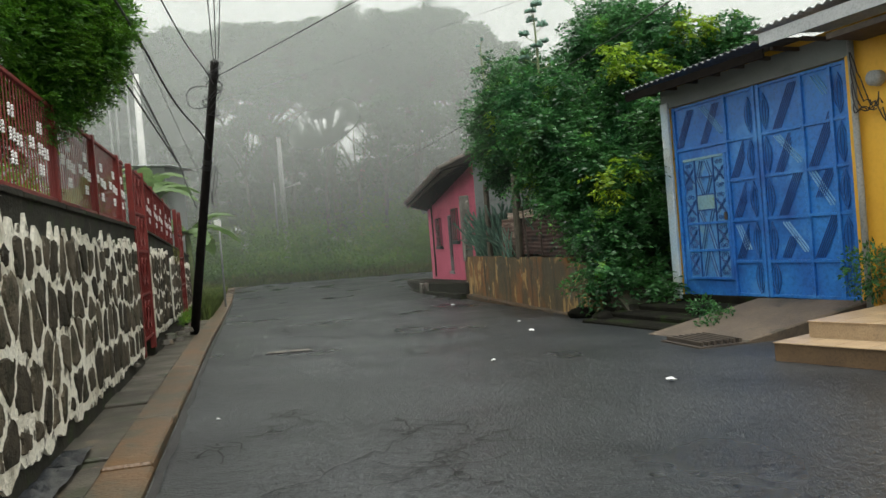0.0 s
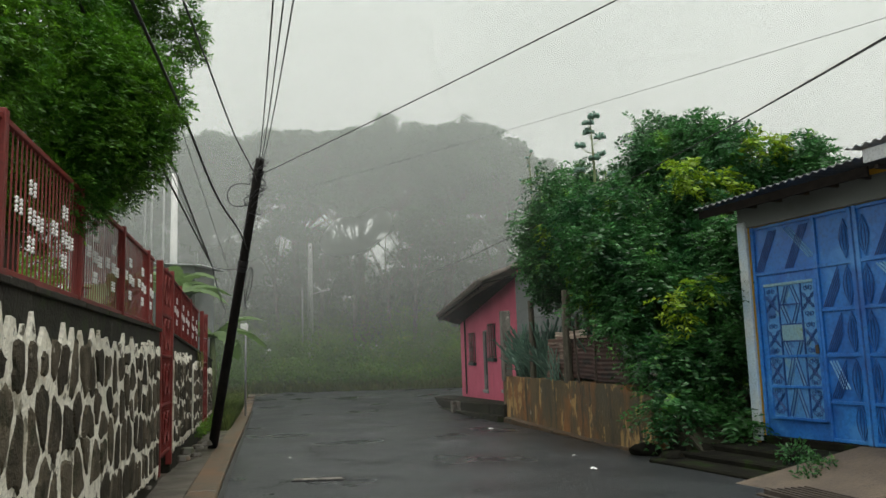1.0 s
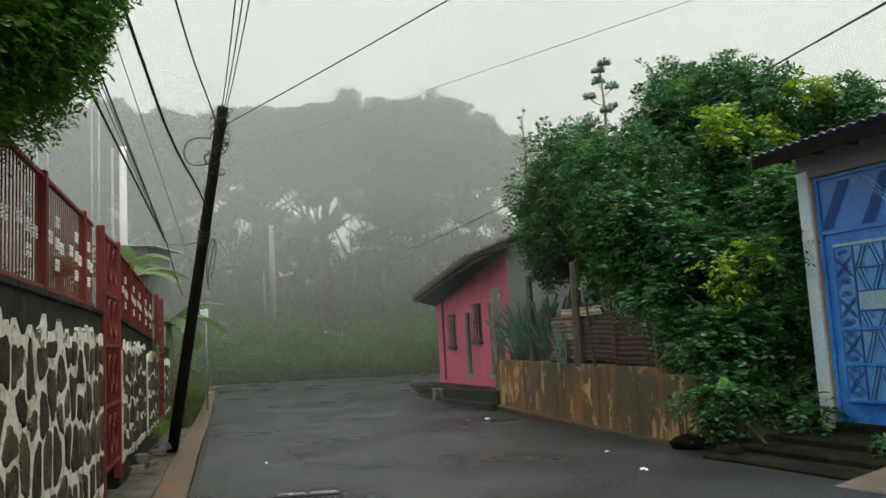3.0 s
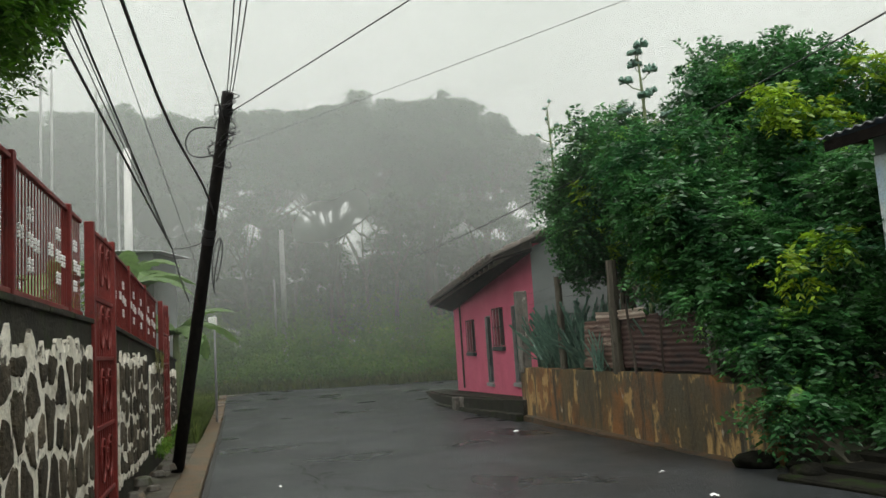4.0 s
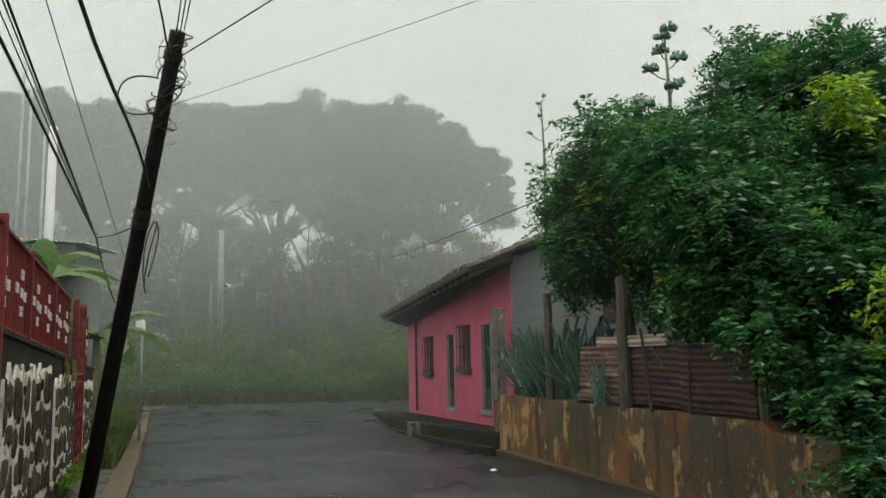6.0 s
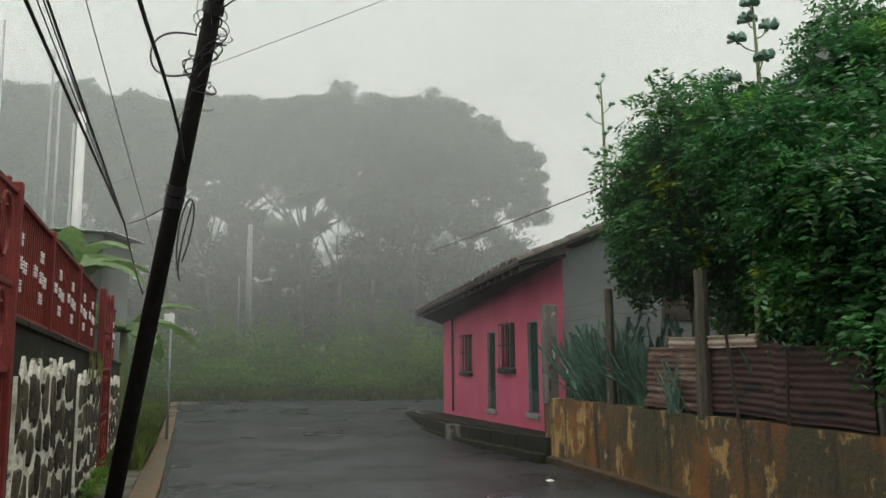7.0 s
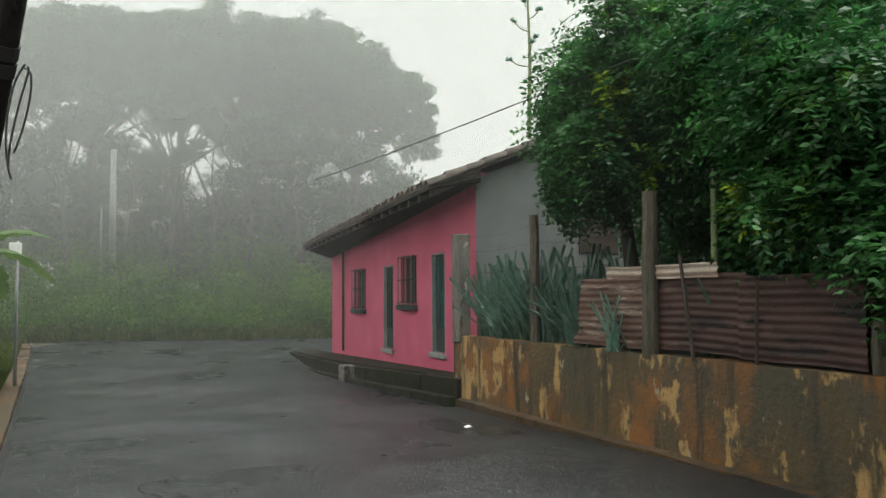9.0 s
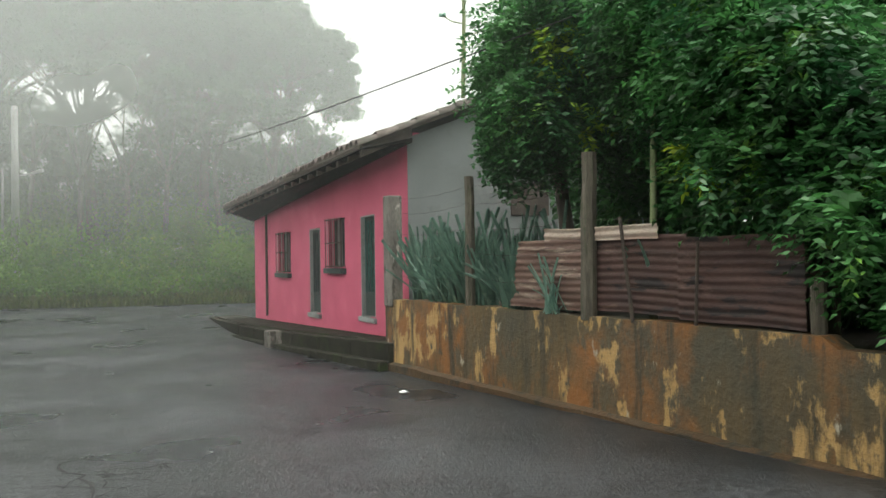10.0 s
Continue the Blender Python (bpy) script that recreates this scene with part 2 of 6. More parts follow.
M_STEP = material("glazed_step_tile", (0.42, 0.31, 0.19), (0.33, 0.24, 0.15), scale=5, rough=0.3, bump=0.1, fine=60, object_random=0.08)
M_STEPSIDE = material("brown_step_side", (0.16, 0.1, 0.05), (0.12, 0.075, 0.04), scale=3, rough=0.6, bump=0.3)
M_ROOMBLACK = material("unlit_room_black", (0.015, 0.017, 0.018), (0.025, 0.027, 0.028), scale=3, rough=0.3, bump=0)
M_DOORGREEN = material("green_iron_door", (0.025, 0.12, 0.1), (0.02, 0.08, 0.075), scale=3, rough=0.5, bump=0.1)
M_DOORDARK = material("dark_teal_door", (0.03, 0.05, 0.05), (0.045, 0.06, 0.055), scale=3, rough=0.6, bump=0.2)
M_REVEAL = material("pale_door_reveal", (0.33, 0.34, 0.33), (0.25, 0.26, 0.25), scale=3, rough=0.8, bump=0.2)
# near-black that puts the shade under both eaves into the colour
M_EAVESHADE = material("eave_shade_black", (0.01, 0.009, 0.008), (0.018, 0.015, 0.013), scale=6, rough=0.95, bump=0.4, fine=20, spec=0.05)
M_PILLAR = material("stained_pillar", (0.2, 0.185, 0.16), (0.12, 0.11, 0.095), scale=3, rough=0.8, bump=0.5, fine=25, stain=(0.05, 0.045, 0.035), stain_scale=3.5, stain_at=0.53, stretch=(1.5, 1.5, 0.6), stain2=(0.36, 0.33, 0.29), stain2_scale=4, stain2_at=0.6)
# near-black mossy base, shared by the gate's steps, sill and the rocks
M_MOSSBLACK = material("near_black_mossy", (0.009, 0.009, 0.007), (0.016, 0.016, 0.011), scale=3, rough=0.95, bump=0.7, fine=30, stain=(0.014, 0.024, 0.007), stain_scale=3, stain_at=0.55, spec=0.08)
M_RAMP = material("brown_worn_concrete", (0.12, 0.092, 0.064), (0.08, 0.062, 0.045), scale=2, rough=0.75, bump=0.5, fine=30, stain=(0.045, 0.04, 0.028), stain_scale=2.5, stain_at=0.57)
M_BARKGREY = material("pale_grey_bark", (0.13, 0.125, 0.1), (0.085, 0.08, 0.065), scale=3, rough=0.9, bump=0.4, fine=18, stretch=(2, 2, 0.4))
M_BARK = material("bark", (0.12, 0.1, 0.075), (0.07, 0.06, 0.045), scale=4, rough=0.9, bump=0.6, fine=18, stretch=(2, 2, 0.4))
M_BARKPALE = material("pale_green_stem", (0.2, 0.25, 0.11), (0.14, 0.17, 0.08), scale=4, rough=0.7, bump=0.3, stretch=(2, 2, 0.6))
M_LEAF = leaf_material("tree_leaf", (0.02, 0.088, 0.029), (0.064, 0.2, 0.051), (0.17, 0.34, 0.047), rough=0.4, spread=0.55, scale=1.3)
M_LEAFDARK = leaf_material("glossy_dark_leaf", (0.042, 0.13, 0.045), (0.07, 0.19, 0.058), (0.13, 0.27, 0.06), rough=0.4)
M_LEAFYEL = leaf_material("young_yellow_leaf", (0.26, 0.38, 0.02), (0.18, 0.34, 0.02), (0.34, 0.44, 0.03))
M_CYPRESS = leaf_material("cypress_spray", (0.04, 0.14, 0.012), (0.1, 0.25, 0.016), (0.18, 0.36, 0.02), scale=2.2)
M_FOREST = leaf_material("forest_leaf", (0.035, 0.09, 0.03), (0.055, 0.125, 0.04), (0.085, 0.16, 0.05), scale=0.25, spread=0.1)
M_BUSH = leaf_material("bush_leaf", (0.075, 0.18, 0.018), (0.13, 0.26, 0.025), (0.24, 0.34, 0.03), scale=0.35, rough=0.85, spread=0.25)
M_GRASS = leaf_material("grass", (0.09, 0.14, 0.025), (0.14, 0.19, 0.035), (0.24, 0.25, 0.06), scale=0.5, rough=0.85)
M_AGAVE = leaf_material("agave_blade", (0.09, 0.17, 0.13), (0.14, 0.24, 0.18), (0.26, 0.36, 0.28), spread=0.5, scale=6)
M_AGAVEPALE = leaf_material("pale_agave_blade", (0.16, 0.3, 0.24), (0.22, 0.36, 0.28), (0.3, 0.42, 0.34), spread=0.3, scale=6)
M_BANANA = leaf_material("banana_leaf", (0.09, 0.16, 0.05), (0.12, 0.2, 0.06), (0.17, 0.22, 0.09), scale=2)
M_MOSS = material("moss", (0.09, 0.1, 0.012), (0.14, 0.13, 0.015), scale=6, rough=0.9, bump=0.6)
M_PAPER = material("white_litter", (0.8, 0.8, 0.8), (0.7, 0.7, 0.7), scale=10, rough=0.6, bump=0.1)
M_PLASTIC = material("black_plastic", (0.02, 0.022, 0.026), (0.05, 0.055, 0.06), scale=8, rough=0.25, bump=0.5, fine=12)


def mist_material(name, density):
    """Thin drifting mist: a white scattering veil, patchy, thinning out towards the ground and the sky."""
    m = bpy.data.materials.new(name)
    m.use_nodes = True
    n, l = m.node_tree.nodes, m.node_tree.links
    n.clear()
    out = n.new("ShaderNodeOutputMaterial")
    mx, clear = n.new("ShaderNodeMixShader"), n.new("ShaderNodeBsdfTransparent")
    add, dif, tr = n.new("ShaderNodeMixShader"), n.new("ShaderNodeBsdfDiffuse"), n.new("ShaderNodeBsdfTranslucent")
    for s in (dif, tr):
        s.inputs["Color"].default_value = (0.91, 0.95, 0.925, 1)
    l.new(dif.outputs[0], add.inputs[1])
    l.new(tr.outputs[0], add.inputs[2])
    add.inputs[0].default_value = 0.5
    geo, sep = n.new("ShaderNodeNewGeometry"), n.new("ShaderNodeSeparateXYZ")
    l.new(geo.outputs["Position"], sep.inputs[0])
    low = n.new("ShaderNodeMapRange")
    low.interpolation_type = "SMOOTHSTEP"
    low.inputs[1].default_value, low.inputs[2].default_value = -4.2, 11.0
    low.inputs[4].default_value = 1.2
    l.new(sep.outputs[2], low.inputs[0])
    noi = n.new("ShaderNodeTexNoise")
    noi.inputs["Scale"].default_value, noi.inputs["Detail"].default_value = 0.07, 2.0
    l.new(geo.outputs["Position"], noi.inputs["Vector"])
    pat = n.new("ShaderNodeMapRange")
    pat.inputs[1].default_value, pat.inputs[2].default_value = 0.3, 0.7
    pat.inputs[3].default_value, pat.inputs[4].default_value = density * 0.8, density * 1.2
    l.new(noi.outputs["Fac"], pat.inputs[0])
    mul = n.new("ShaderNodeMath")
    mul.operation = "MULTIPLY"
    l.new(low.outputs[0], mul.inputs[0])
    l.new(pat.outputs[0], mul.inputs[1])
    l.new(mul.outputs[0], mx.inputs[0])
    l.new(clear.outputs[0], mx.inputs[1])
    l.new(add.outputs[0], mx.inputs[2])
    l.new(mx.outputs[0], out.inputs["Surface"])
    return m


# ---- geometry helpers ----
class Geo:
    """Vertices and faces gathered into one mesh."""

    def __init__(self):
        self.v, self.f = [], []

    def add(self, verts, faces):
        k = len(self.v)
        self.v += [tuple(p) for p in verts]
        self.f += [tuple(i + k for i in q) for q in faces]
        return self

    def box(self, x0, x1, y0, y1, z0, z1, m=None):
        p = [Vector(c) for c in ((x0, y0, z0), (x1, y0, z0), (x1, y1, z0), (x0, y1, z0), (x0, y0, z1), (x1, y0, z1), (x1, y1, z1), (x0, y1, z1))]
        if m is not None:
            p = [m @ c for c in p]
        return self.add(p, [(3, 2, 1, 0), (4, 5, 6, 7), (0, 1, 5, 4), (1, 2, 6, 5), (2, 3, 7, 6), (3, 0, 4, 7)])

    def tube(self, pts, radii, seg=8, caps=True):
        pts = [Vector(p) for p in pts]
        if not hasattr(radii, "__len__"):
            radii = [radii] * len(pts)
        rings = []
        up = Vector((0.31, 0.17, 0.93)).normalized()
        for i, p in enumerate(pts):
            d = (pts[min(i + 1, len(pts) - 1)] - pts[max(i - 1, 0)]).normalized()
            a = d.cross(up)
            if a.length < 0.05:
                a = d.cross(Vector((1, 0, 0)))
            a.normalize()
            b = d.cross(a)
            rings.append([p + (a * math.cos(t) + b * math.sin(t)) * radii[i] for t in [2 * math.pi * j / seg for j in range(seg)]])
        faces = [(i * seg + j, i * seg + (j + 1) % seg, (i + 1) * seg + (j + 1) % seg, (i + 1) * seg + j) for i in range(len(pts) - 1) for j in range(seg)]
        if caps:
            faces += [tuple(range(seg))[::-1], tuple(range((len(pts) - 1) * seg, len(pts) * seg))]
        return self.add([q for r in rings for q in r], faces)

    def prism(self, outline, y0, y1):
        """An outline in x and z, extruded from y0 to y1."""
        k = len(outline)
        v = [(x, y0, z) for x, z in outline] + [(x, y1, z) for x, z in outline]
        return self.add(v, [tuple(range(k)), tuple(range(2 * k - 1, k - 1, -1))] + [(i, i + k, (i + 1) % k + k, (i + 1) % k) for i in range(k)])

    def shear(self, slope):
        self.v = [(x, y, z + slope * x) for x, y, z in self.v]
        return self

    def mesh(self, name, mat, bevel=0.0, smooth=False):
        me = bpy.data.meshes.new(name)
        me.from_pydata(self.v, [], self.f)
        bm = bmesh.new()
        bm.from_mesh(me)
        if len(self.v) < 6000:
            bmesh.ops.remove_doubles(bm, verts=bm.verts[:], dist=1e-5)
        bmesh.ops.recalc_face_normals(bm, faces=bm.faces)
        if bevel:
            bmesh.ops.bevel(bm, geom=bm.edges[:], offset=bevel, segments=1, affect="EDGES", clamp_overlap=True)
        for fc in bm.faces:
            fc.smooth = smooth
        bm.to_mesh(me)
        bm.free()
        me.materials.append(mat)
        return me


def thing(name, m=None, label="", category="", group="", kind=""):
    ob = new(name)
    ob.empty_display_size = 0.2
    if m is not None:
        ob.matrix_world = m
    return tagged(ob, label, category, group, kind)


def part(name, geo, mat, parent, label="", bevel=0.0, smooth=False):
    ob = new(name, geo.mesh(name, mat, bevel, smooth) if isinstance(geo, Geo) else geo)
    if parent is not None:
        ob.parent = parent
    if label:
        tagged(ob, label)
    return ob


def single(name, geo, mat, label, category, kind="", bevel=0.0, smooth=False, m=None, group=""):
    ob = part(name, geo, mat, None, "", bevel, smooth)
    if m is not None:
        ob.matrix_world = m
    return tagged(ob, label, category, group, kind)


def along(x, y, dx, dy):
    """A frame with its x axis along (dx, dy), z up and y to the left of it."""
    d = Vector((dx, dy, 0)).normalized()
    m = Matrix(((d.x, -d.y, 0, x), (d.y, d.x, 0, y), (0, 0, 1, 0), (0, 0, 0, 1)))
    return m


def quads(name, verts, mat, per=4):
    """Many separate faces of `per` corners from an array of n x per x 3."""
    n = len(verts)
    me = bpy.data.meshes.new(name)
    me.vertices.add(n * per)
    me.vertices.foreach_set("co", verts.reshape(-1).astype(np.float32))
    me.loops.add(n * per)
    me.loops.foreach_set("vertex_index", np.arange(n * per, dtype=np.int32))
    me.polygons.add(n)
    me.polygons.foreach_set("loop_start", np.arange(0, n * per, per, dtype=np.int32))
    me.polygons.foreach_set("loop_total", np.full(n, per, dtype=np.int32))
    me.update()
    me.validate()
    me.materials.append(mat)
    return me


def foliage(name, clumps, count, size, mat, seed=1, width=0.42, shell=0.45, droop=0.35, twig=0, twig_len=0.3):
    """Leaves over clumps (x, y, z, rx, ry, rz): each leaf is a pointed four-cornered blade with a fold; with twig > 1 they sit in rows along small sprays."""
    rng = np.random.default_rng(seed)
    c = np.array(clumps, float)
    w = (c[:, 3] * c[:, 4] + c[:, 4] * c[:, 5] + c[:, 3] * c[:, 5])
    k = max(1, twig)
    n = count // k
    idx = rng.choice(len(c), n, p=w / w.sum())
    d = rng.normal(size=(n, 3))
    d /= np.linalg.norm(d, axis=1)[:, None]
    lump = 1 + 0.22 * np.sin(d[:, 0] * 5 + idx * 1.7) * np.sin(d[:, 1] * 6 + idx) * np.sin(d[:, 2] * 5 + idx * 0.6)
    rad = (shell + (1 - shell) * rng.random(n) ** 0.6) * lump + rng.exponential(0.05, n)
    p = c[idx, :3] + d * c[idx, 3:] * rad[:, None]
    out = d + rng.normal(size=(n, 3)) * 0.55
    out[:, 2] += 0.15 - droop * rng.random(n)
    out /= np.linalg.norm(out, axis=1)[:, None]
    if k > 1:
        side = np.cross(out, np.array([0.1, 0.2, 1.0]))
        side /= np.linalg.norm(side, axis=1)[:, None] + 1e-6
        t = (np.arange(k) // 2 + 0.7) / (k / 2)
        sgn = np.where(np.arange(k) % 2, 1.0, -1.0)
        bend = np.zeros((n, k, 3))
        bend[:, :, 2] = -(t ** 2)[None, :] * twig_len * 0.35
        base = p[:, None, :] + out[:, None, :] * (t * twig_len)[None, :, None] + bend
        ld = out[:, None, :] * 0.55 + side[:, None, :] * sgn[None, :, None] + rng.normal(size=(n, k, 3)) * 0.18
        ld[:, :, 2] -= droop * 0.4
        p, ld = base.reshape(-1, 3), ld.reshape(-1, 3)
    else:
        ld = out
    ld /= np.linalg.norm(ld, axis=1)[:, None]
    m = len(p)
    ln = size * (0.65 + 0.7 * rng.random(m))[:, None]
    nrm = rng.normal(size=(m, 3)) * 0.8 + np.array([0, 0, 0.9])
    s = np.cross(ld, nrm)
    s /= np.linalg.norm(s, axis=1)[:, None] + 1e-6
    up = np.cross(s, ld)
    q = np.stack([p, p + ld * ln * 0.45 + s * ln * width * 0.5 + up * ln * 0.08, p + ld * ln - up * ln * 0.08, p + ld * ln * 0.45 - s * ln * width * 0.5 + up * ln * 0.08], axis=1)
    return quads(name, q, mat)


def hearts(clumps, seed, size=0.6):
    """Lumpy closed middles added to leaf clumps to block light."""
    g = Geo()
    rows, seg = 6, 10
    for cx, cy, cz, ax, ay, az in clumps:
        verts = []
        for i in range(rows + 1):
            for j in range(seg):
                a, b = 2 * math.pi * j / seg, math.pi * (i + 0.001) / rows
                d = Vector((math.cos(a) * math.sin(b), math.sin(a) * math.sin(b), math.cos(b)))
                k = size + 0.35 * noise.noise(d * 2.1 + Vector((cx, cy, seed)))
                verts.append((cx + d.x * ax * k, cy + d.y * ay * k, cz + d.z * az * k))
        g.add(verts, [(i * seg + j, i * seg + (j + 1) % seg, (i + 1) * seg + (j + 1) % seg, (i + 1) * seg + j) for i in range(rows) for j in range(seg)])
    return g


def blades(name, roots, height, mat, seed=1, width=0.02, lean=0.4):
    """Upright tapering grass blades, bent at half height."""
    rng = np.random.default_rng(seed)
    r = np.array(roots, float)
    n = len(r)
    h = height * (0.5 + 0.9 * rng.random(n))[:, None]
    a = rng.random(n) * 2 * np.pi
    s = np.stack([np.cos(a), np.sin(a), 0 * a], 1) * width
    b = np.stack([-np.sin(a), np.cos(a), 0 * a], 1) * (lean * rng.random(n))[:, None] * h
    up = np.array([0, 0, 1.0])
    q = np.stack([r - s, r + s, r + s * 0.6 + b * 0.35 + up * h * 0.6, r + b + up * h, r - s * 0.6 + b * 0.35 + up * h * 0.6], axis=1)
    return quads(name, q, mat, 5)


# ---- ground and road ----
def ground_z(x, y):
    """The lie of the land: the road dips a little past the wall, a bank rises behind its end."""
    ys, zs = (-400, 11, 20, 29, 34, 42, 46, 52, 75, 130, 400), (0, 0, -0.17, -0.3, -0.25, -0.05, 0.6, 1.2, 2.0, 3.0, 4.0)
    return float(np.interp(y, ys, zs))


def kerb_x(y):
    return -0.0145 - 0.354 * y


def sheet(rows, zoff, bumpy=0.0, seed=3):
    g = Geo()
    n = len(rows[0])
    for row in rows:
        for x, y in row:
            g.v.append((x, y, ground_z(x, y) + zoff + (bumpy * noise.noise(Vector((x * 0.4, y * 0.4, seed))) if bumpy else 0)))
    g.f = [(i * n + j, i * n + j + 1, (i + 1) * n + j + 1, (i + 1) * n + j) for i in range(len(rows) - 1) for j in range(n - 1)]
    return g


GY = [-400, -150, -60, -30, -15, -8] + [float(v) for v in np.arange(-4, 60, 1.0)] + [65, 75, 95, 130, 220, 400]
GX = [-400, -150, -80, -45, -30, -20, -14, -10, -7, -4, -2, 0, 2, 4, 7, 12, 20, 40, 80, 150, 400]
single("ground", sheet([[(x, y) for x in GX] for y in GY], -0.03), M_EARTH, "damp brown earth with grass along the road", "ground", "structure", smooth=True)


def road_right(y):
    return float(np.interp(y, (-30, 0, 6, 9, 12, 14, 21, 26, 33, 36, 42), (7.5, 6.5, 5.6, 5.0, 4.2, 2.6, 0.4, -1.2, -2.8, 6, 9)))


RY = [-40, -20, -10] + [float(v) for v in np.arange(-6, 42.1, 0.5)]
road_rows = []
for y in RY:
    a, b = kerb_x(y) - 0.02, road_right(y)
    if y > 39:
        a += (y - 39) * 0.6
    road_rows.append([(a + (b - a) * i / 12, y) for i in range(13)])
single("road", sheet(road_rows, 0.0, 0.003), M_ASPHALT, "wet dark asphalt street with cracks and patches", "road", "structure", smooth=True)

KERB = along(-0.0145, 0, -0.334, 0.943)


kerb = thing("kerb", KERB, "brown-stained concrete kerb beside the wet asphalt", "kerb", kind="structure")
walkway = thing("pavement", KERB, "narrow wet concrete pavement at the foot of the stone wall", "pavement", kind="structure")
rk = random.Random(5)
s = -8.0
while s < 40:
    e = s + rk.uniform(1.6, 2.4)
    zt = ground_z(0, s) + 0.06 + rk.uniform(-0.012, 0.012)
    part("kerb_stone", Geo().box(s + 0.008, e - 0.008, 0.03 + rk.uniform(-0.012, 0.012), 0.4, -0.6, zt), M_KERB, kerb, bevel=0.018)
    s = e
s = -8.0
while s < 24:
    e = s + rk.uniform(0.9, 1.5)
    zt = ground_z(0, s) + 0.01 + rk.uniform(-0.02, 0.02)
    wide = 0.07 if s > 13 and rk.random() < 0.6 else 0.012
    part("paving_slab", Geo().box(s + wide, e - wide, 0.42, 0.93, -0.6, zt), M_SLAB, walkway, bevel=0.015)
    s = e
# the ragged dark joint between kerb and asphalt
g = Geo()
pts = [(s_, -0.03 + 0.035 * noise.noise(Vector((s_ * 1.3, 0, 2))) + 0.02 * noise.noise(Vector((s_ * 5, 1, 2)))) for s_ in np.arange(-2, 32, 0.12)]
for (a, c), (b, d) in zip(pts, pts[1:]):
    wa, wb = 0.03 + 0.03 * abs(noise.noise(Vector((a * 2, 3, 0)))), 0.03 + 0.03 * abs(noise.noise(Vector((b * 2, 3, 0))))
    g.add([(a, c - wa, ground_z(0, a * 0.943) + 0.008), (b, d - wb, ground_z(0, b * 0.943) + 0.008), (b, d + wb, ground_z(0, b * 0.943) + 0.008), (a, c + wa, ground_z(0, a * 0.943) + 0.008)], [(0, 1, 2, 3)])
single("joint_gap", g, M_CRACK, "black open joint between kerb and asphalt", "crack", "structure", m=KERB)


def crack(points, seed, width=0.012):
    """A branching crack in the asphalt, a narrow ragged ribbon of dark filling."""
    g = Geo()
    rng = random.Random(seed)

    def ribbon(pp, w):
        for (x0, y0), (x1, y1) in zip(pp, pp[1:]):
            d = Vector((x1 - x0, y1 - y0, 0))
            k = Vector((-d.y, d.x, 0)).normalized() * w * rng.uniform(0.4, 1.5)
            z0, z1 = ground_z(x0, y0) + 0.007, ground_z(x1, y1) + 0.007
            g.add([(x0 - k.x, y0 - k.y, z0), (x1 - k.x, y1 - k.y, z1), (x1 + k.x, y1 + k.y, z1), (x0 + k.x, y0 + k.y, z0)], [(0, 1, 2, 3)])

    path = []
    for (x0, y0), (x1, y1) in zip(points, points[1:]):
        for i in range(8):
            path.append((x0 + (x1 - x0) * i / 8 + rng.gauss(0, 0.05), y0 + (y1 - y0) * i / 8 + rng.gauss(0, 0.05)))
    ribbon(path, width)
    for i in range(0, len(path), 2):
        x, y = path[i]
        a = rng.uniform(0, 6.28)
        br = [(x, y)]
        for _ in range(rng.randint(2, 6)):
            a += rng.uniform(-0.7, 0.7)
            br.append((br[-1][0] + 0.1 * math.cos(a), br[-1][1] + 0.1 * math.sin(a)))
        ribbon(br, width * 0.7)
    return g


# ---- stone retaining wall with its iron fence ----
LW = along(-2.08, 3.27, -0.339, 0.941)


def wall_top(s):
    return float(np.interp(s, (-10, 8.8, 19.2), (2.13, 2.1, 1.7)))


stone_wall = thing("wall_stone", LW, "dark stone retaining wall with white painted joints below a red iron fence", "wall", kind="structure")
S_END = 19.2
body = Geo()
for a, b in ((-9, 7.25), (8.75, 15.4), (16.9, S_END)):
    body.prism([(a, -0.6), (b, -0.6), (b, wall_top(b)), (a, wall_top(a))], 0.0, 0.42)
part("wall_body", body, M_WALLDARK, stone_wall)
cap = Geo()
for a, b in ((-9, 7.22), (8.78, 15.38), (16.92, S_END + 0.02)):
    n = int((b - a) / 0.5) + 1
    for i in range(n):
        x0, x1 = a + (b - a) * i / n, a + (b - a) * (i + 1) / n
        k = 0.012 * noise.noise(Vector((x0 * 2, 0, 0)))
        cap.prism([(x0, wall_top(x0) - 0.02), (x1, wall_top(x1) - 0.02), (x1, wall_top(x1) + 0.03 + k), (x0, wall_top(x0) + 0.03 + k)], -0.03 + k, 0.44)
part("coping", cap, M_WALLDARK, stone_wall, bevel=0.006)

ZONES = ((-2.0, 7.12, 0.18, 1.84), (8.95, 12.2, 0.28, 1.74), (12.7, 15.2, 0.25, 1.58), (17.0, 19.0, 0.25, 1.4))
rs = random.Random(11)
for a, b, z0, z1 in ZONES:
    # the painted mortar bed, ragged along its edge
    n = int((b - a) / 0.09)
    top, bot = [], []
    for i in range(n + 1):
        x = a + (b - a) * i / n
        slope = 0
        top.append((x, z1 + slope + 0.09 * noise.noise(Vector((x * 3, 1, 0))) + 0.11 * rs.uniform(-1, 1)))
        bot.append((x, z0 - slope * 1.6 + 0.08 * noise.noise(Vector((x * 2.5, 5, 0))) + 0.05 * rs.uniform(-1, 1)))
    bed = Geo()
    for i in range(n):
        bed.prism([bot[i], bot[i + 1], top[i + 1], top[i]], -0.028, 0.01)
    part("painted_mortar", bed, M_MORTAR, stone_wall, "white painted mortar with ragged edges")


